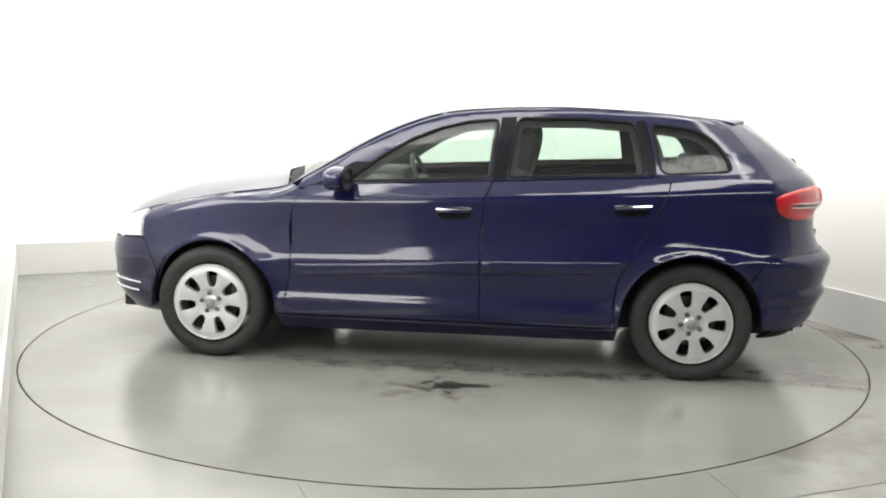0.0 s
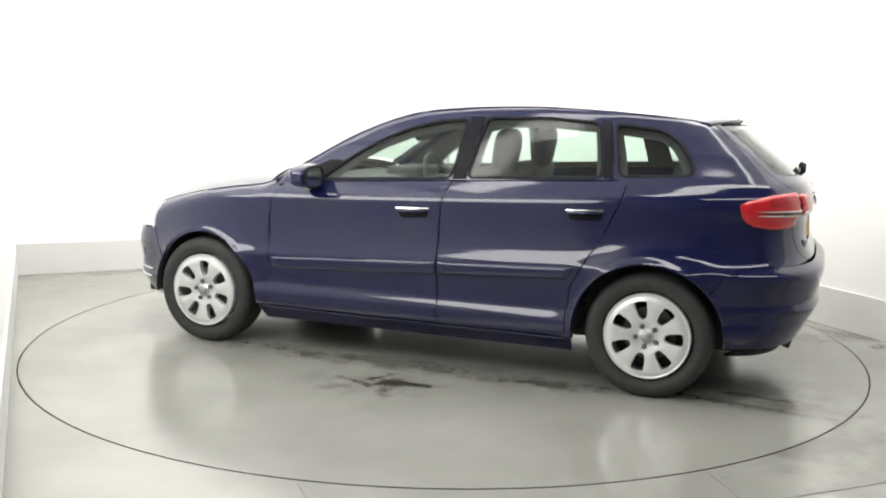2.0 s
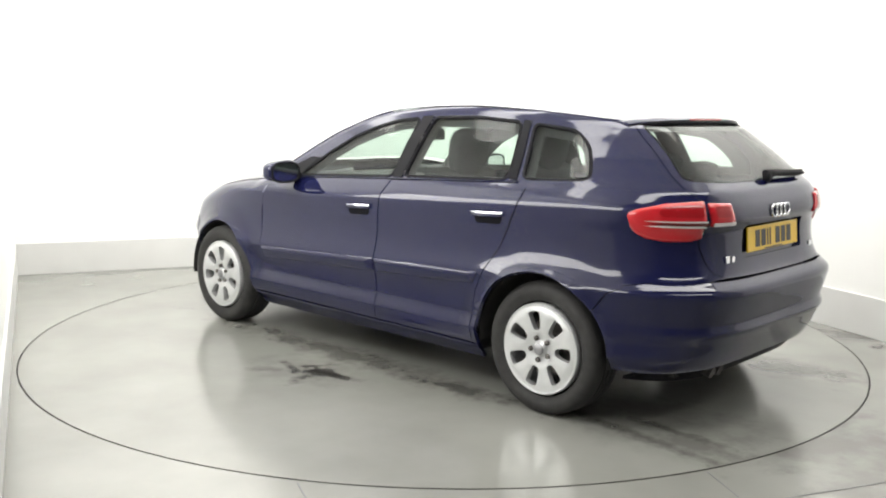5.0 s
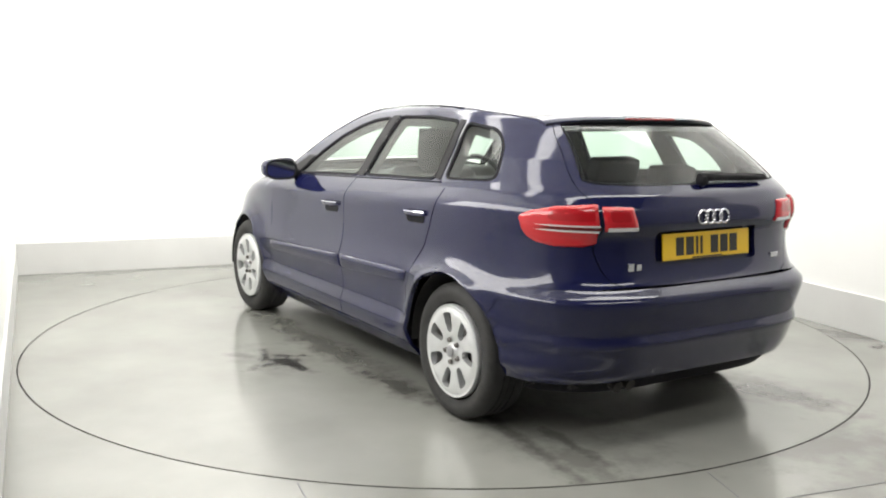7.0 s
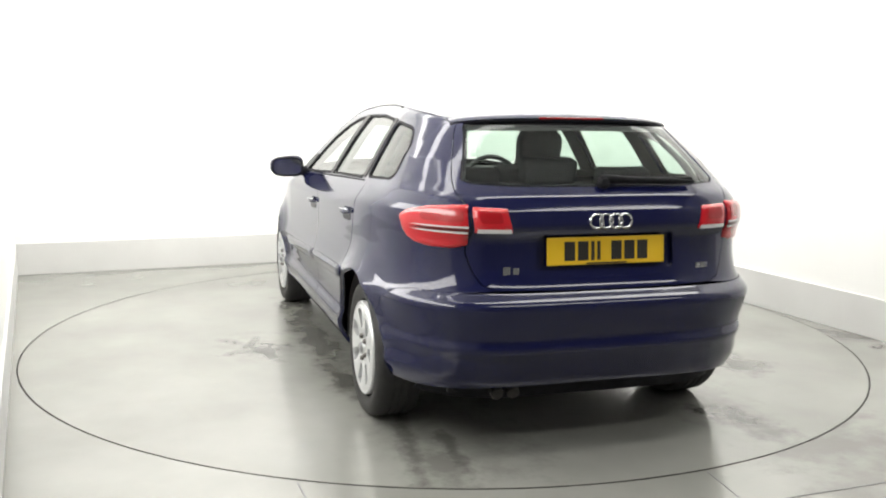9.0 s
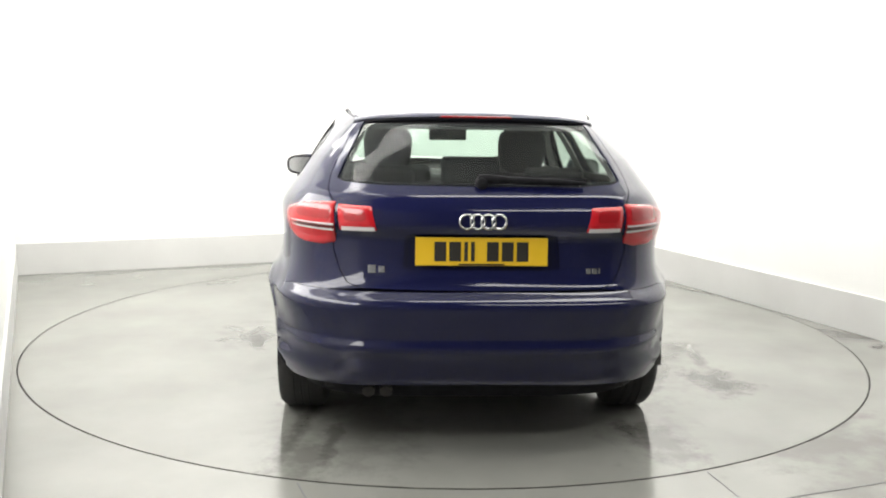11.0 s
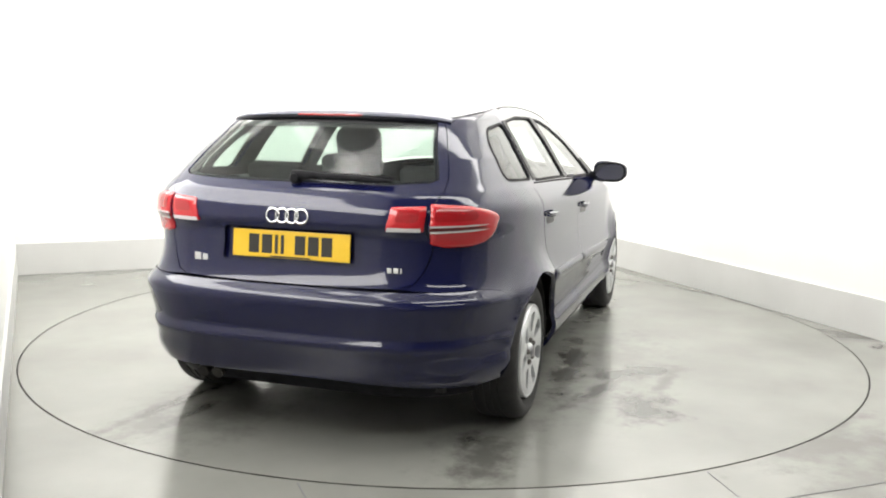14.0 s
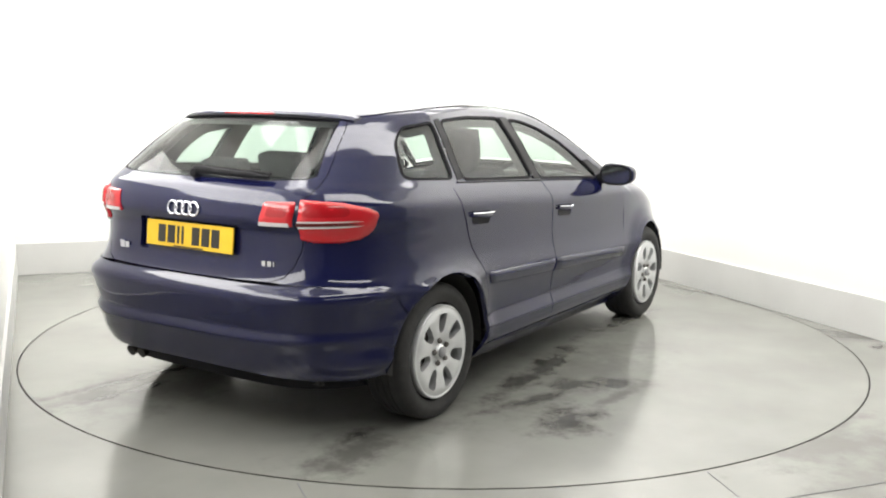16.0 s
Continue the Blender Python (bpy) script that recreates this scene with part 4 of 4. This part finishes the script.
def wheel(x, s, spin):
    tyre = smooth(mesh_object("wheel", lathe([(0.204, -0.095), (0.213, -0.09), (0.221, -0.012), (0.250, 0.006), (0.285, 0.002), (0.299, -0.012), (0.306, -0.028), (TYRE, -0.05), (TYRE, -0.066),
                                              (0.303, -0.067), (0.303, -0.074), (TYRE, -0.075), (TYRE, -0.097), (0.303, -0.098), (0.303, -0.105), (TYRE, -0.106), (TYRE, -0.130), (0.303, -0.131), (0.303, -0.138),
                                              (TYRE, -0.139), (TYRE, -0.165), (0.30, -0.19), (0.27, -0.205), (0.207, -0.195), (0.204, -0.095)], 96), RUBBER, car, "black tyre on a silver alloy wheel"), 40)
    turn = Matrix.Rotation(radians(spin), 4, "Y")
    flip = Matrix.Identity(4) if s > 0 else Matrix.Rotation(math.pi, 4, "Z")
    tyre.matrix_local = Matrix.Translation((x, s * 0.842, HUB_Z)) @ flip @ turn
    # the alloy's face: a dished disc with seven openings
    outer = [(0.214 * math.cos(a), 0.214 * math.sin(a)) for a in np.linspace(0, 2 * math.pi, 84, endpoint=False)]
    holes = []
    for k in range(7):
        a = 2 * math.pi * k / 7
        shape = [(0.092, -0.015), (0.126, -0.0275), (0.184, -0.035), (0.192, 0.0), (0.184, 0.035), (0.126, 0.0275), (0.092, 0.015)]
        shape = rounded([(r * math.cos(a) - t * math.sin(a), r * math.sin(a) + t * math.cos(a)) for r, t in shape], 0.013, 4)
        holes.append(shape)
    pts, edges, k0 = [], [], 0
    for l in [outer] + holes:
        pts += l
        edges += [(k0 + i, k0 + (i + 1) % len(l)) for i in range(len(l))]
        k0 += len(l)
    pts += [(r * math.cos(a), r * math.sin(a)) for r, n in ((0.03, 21), (0.042, 28), (0.068, 28), (0.085, 28), (0.196, 84), (0.204, 84)) for a in np.linspace(0, 2 * math.pi, n, endpoint=False)]
    pts += [(r * math.cos(a), r * math.sin(a)) for r in (0.11, 0.13, 0.15, 0.17) for a in [2 * math.pi * (k + 0.5) / 7 + d for k in range(7) for d in (-0.1, 0.0, 0.1)]] + [(0.0, 0.0)]
    vs, _, fs, *_ = delaunay_2d_cdt([Vector(p) for p in pts], edges, [], 0, 1e-6)
    uv = np.array([(v.x, v.y) for v in vs])
    bm = bmesh.new()
    # spokes are crowned across their width
    depth = []
    for u, v in uv:
        r, a = math.hypot(u, v), math.atan2(v, u)
        off = abs(((a * 7 / (2 * math.pi)) % 1) - 0.5) * 2
        depth.append(face_depth(r) - 0.008 * off * float(np.interp(r, [0.08, 0.12, 0.18, 0.2], [0, 1, 1, 0])))
    top = [bm.verts.new((u, d, v)) for (u, v), d in zip(uv, depth)]
    tri = np.array([f for f in fs if len(f) == 3])
    mid = uv[tri].mean(1)
    ok = inside(np.array(outer), mid)
    for h in holes:
        ok &= ~inside(np.array(h), mid)
    for f in tri[ok]:
        bm.faces.new([top[i] for i in f])
    bmesh.ops.recalc_face_normals(bm, faces=bm.faces)
    rimmed = [e for e in bm.edges if e.is_boundary]
    ex = bmesh.ops.extrude_edge_only(bm, edges=rimmed)
    for v in [g for g in ex["geom"] if isinstance(g, bmesh.types.BMVert)]:
        v.co.y -= 0.03
    bmesh.ops.recalc_face_normals(bm, faces=bm.faces)
    part("alloy_face", bm, ALLOY, tyre, "silver seven-spoke alloy wheel face")
    smooth(tyre.children[0], 40)
    smooth(part("rim_lip", lathe([(0.210, 0.001), (0.216, 0.005), (0.223, 0.006), (0.228, 0.000), (0.228, -0.02), (0.21, -0.03), (0.20, -0.16), (0.19, -0.16)], 84), ALLOY, tyre), 40)
    part("brake_disc", lathe([(0.0005, -0.075), (0.07, -0.075), (0.075, -0.085), (0.142, -0.085), (0.142, -0.10), (0.0005, -0.10)], 48), IRON, tyre)
    part("drum_backing", lathe([(0.0005, -0.125), (0.205, -0.125), (0.205, -0.13)], 48), UNDER, tyre)
    smooth(part("centre_cap", lathe([(0.0005, 0.020), (0.02, 0.019), (0.028, 0.014), (0.030, 0.004)], 32), CAP, tyre, "grey centre cap"), 40)
    for k in range(5):
        a = 2 * math.pi * (k + 0.25) / 5
        part("wheel_bolt", moved(lathe([(0.0005, 0.012), (0.008, 0.012), (0.012, 0.008), (0.0145, -0.002)], 6), Matrix.Translation((0.056 * math.cos(a), 0, 0.056 * math.sin(a)))), IRON, tyre)
    for ob in tyre.children:
        ob.data.transform(Matrix.Diagonal((0.925, 1.0, 0.925, 1.0)))


for x, s, spin in ((WHEEL_F, 1, 8), (WHEEL_R, 1, 25), (WHEEL_F, -1, 31), (WHEEL_R, -1, 10)):
    wheel(x, s, spin)
    c = ARCH_F if x > 0 else ARCH_R
    bm = lathe([(0.362, -0.02), (0.366, -0.05), (0.366, -0.30), (0.05, -0.30)], 48)
    liner = smooth(part("wheel_arch_liner", bm, UNDER, car), 40)
    liner.matrix_local = Matrix.Translation((c[0], s * 0.855, c[1])) @ (Matrix.Identity(4) if s > 0 else Matrix.Rotation(math.pi, 4, "Z"))
    bmesh_cut = bmesh.new()
    bmesh_cut.from_mesh(liner.data)
    bmesh.ops.bisect_plane(bmesh_cut, geom=bmesh_cut.verts[:] + bmesh_cut.edges[:] + bmesh_cut.faces[:], plane_co=(0, 0, -0.03), plane_no=(0, 0, -1), clear_outer=True)
    bmesh_cut.to_mesh(liner.data)
    bmesh_cut.free()

# underside, exhaust and inner floor
part("floor_pan", boxes((-1.75, 1.95, -0.50, 0.50, 0.19, 0.30), (-0.85, 0.86, -0.77, 0.77, 0.20, 0.30), (-1.84, -1.66, -0.62, 0.62, 0.24, 0.40), bevel=0.01), UNDER, car)
part("engine_block", boxes((0.95, 1.62, -0.50, 0.50, 0.30, 0.72), bevel=0.02), UNDER, car)
for y in (0.44, 0.37):
    smooth(part("exhaust_pipe", tube([(-1.70, y, 0.275), (-1.86, y, 0.270), (-1.925, y, 0.248)], 0.026, 14), EXHAUST, car, "dull steel exhaust pipe bending down"), 60)

# ---- cabin, seen through the glass ----
def seat(y):
    s = smooth(part("front_seat", pillow(-0.26, 0.28, y - 0.25, y + 0.25, 0.42, 0.58, 0.03), SEAT, car, "charcoal cloth front seat"), 60)
    back = moved(pillow(-0.07, 0.07, -0.24, 0.24, 0.0, 0.55, 0.035), pose(-0.22, y, 0.52, 0, -14, 0))
    smooth(part("seat_back", back, SEAT, s), 60)
    bm = bmesh.new()
    bmesh.ops.create_uvsphere(bm, u_segments=24, v_segments=14, radius=1.0)
    for v in bm.verts:
        q = v.co
        v.co = q * (1 / (abs(q.x) ** 3.5 + abs(q.y) ** 3.5 + abs(q.z) ** 3.5) ** (1 / 3.5))
        v.co = Vector((v.co.x * 0.055, v.co.y * (0.130 + 0.010 * v.co.z), v.co.z * 0.125))
    smooth(part("headrest", moved(bm, pose(-0.40, y, 1.148, 0, -10, 0)), SEAT, s), 60)
    for d in (-0.06, 0.06):
        part("headrest_post", tube([(-0.36, y + d, 1.05), (-0.40, y + d, 1.16)], 0.007), CHROME, s)


for y in (0.37, -0.37):
    seat(y)
bench = smooth(part("rear_bench", pillow(-1.22, -0.72, -0.64, 0.64, 0.40, 0.60, 0.03), SEAT, car, "charcoal cloth rear bench"), 60)
smooth(part("bench_back", moved(pillow(-0.07, 0.07, -0.62, 0.62, 0.0, 0.56, 0.03), pose(-1.17, 0, 0.50, 0, -18, 0)), SEAT, bench), 60)
for y in (0.38, 0.0, -0.38):
    smooth(part("rear_headrest", moved(pillow(-0.045, 0.045, -0.13, 0.13, 0.0, 0.115, 0.02), pose(-1.35, y, 1.045 if y == 0 else 1.0, 0, -12, 0)), SEAT, bench), 60)
part("parcel_shelf", boxes((-1.80, -1.38, -0.58, 0.58, 0.985, 1.0), bevel=0.004), INNER, car)
part("boot_lining", boxes((-1.86, -1.80, -0.62, 0.62, 0.32, 0.98), bevel=0.004), INNER, car)
dash = smooth(part("dashboard", pillow(0.45, 0.95, -0.68, 0.68, 0.62, 0.955, 0.04), INNER, car), 50)
hood = smooth(part("instrument_hood", pillow(0.38, 0.60, -0.56, -0.18, 0.90, 1.0, 0.02), INNER, dash), 50)
wheel_ring = [(0.30 + math.sin(a) * 0.07, -0.37 + math.cos(a) * 0.185, 0.90 + math.sin(a) * 0.17) for a in np.linspace(0, 2 * math.pi, 32, endpoint=False)]
steer = smooth(part("steering_wheel", tube(wheel_ring, 0.016, 8, closed=True), INNER, car, "dark steering wheel"), 80)
part("steering_hub", moved(pillow(-0.03, 0.03, -0.17, 0.17, -0.06, 0.05, 0.015), pose(0.33, -0.37, 0.89, 0, -22, 0)), INNER, steer)
part("steering_column", tube([(0.33, -0.37, 0.89), (0.55, -0.37, 0.80)], 0.04, 10), INNER, steer)
mirror = smooth(part("cabin_mirror", pillow(0.235, 0.265, -0.115, 0.115, 1.18, 1.25, 0.012), TRIM, car, "black rear-view mirror"), 50)
part("mirror_stem", tube([(0.27, 0, 1.23), (0.31, 0, 1.325)], 0.01), TRIM, mirror)


def motions():
    """The turntable turns clockwise and carries the car round with it."""
    off = pose(-0.0998, -0.0132, 0.0)
    rows = [(t / 2, pose(0, 0, 0, 0, 0, turn_at(t / 2))) for t in range(33)]
    walk(turntable, rows)
    walk(car, [(t, m @ off) for t, m in rows])


motions()
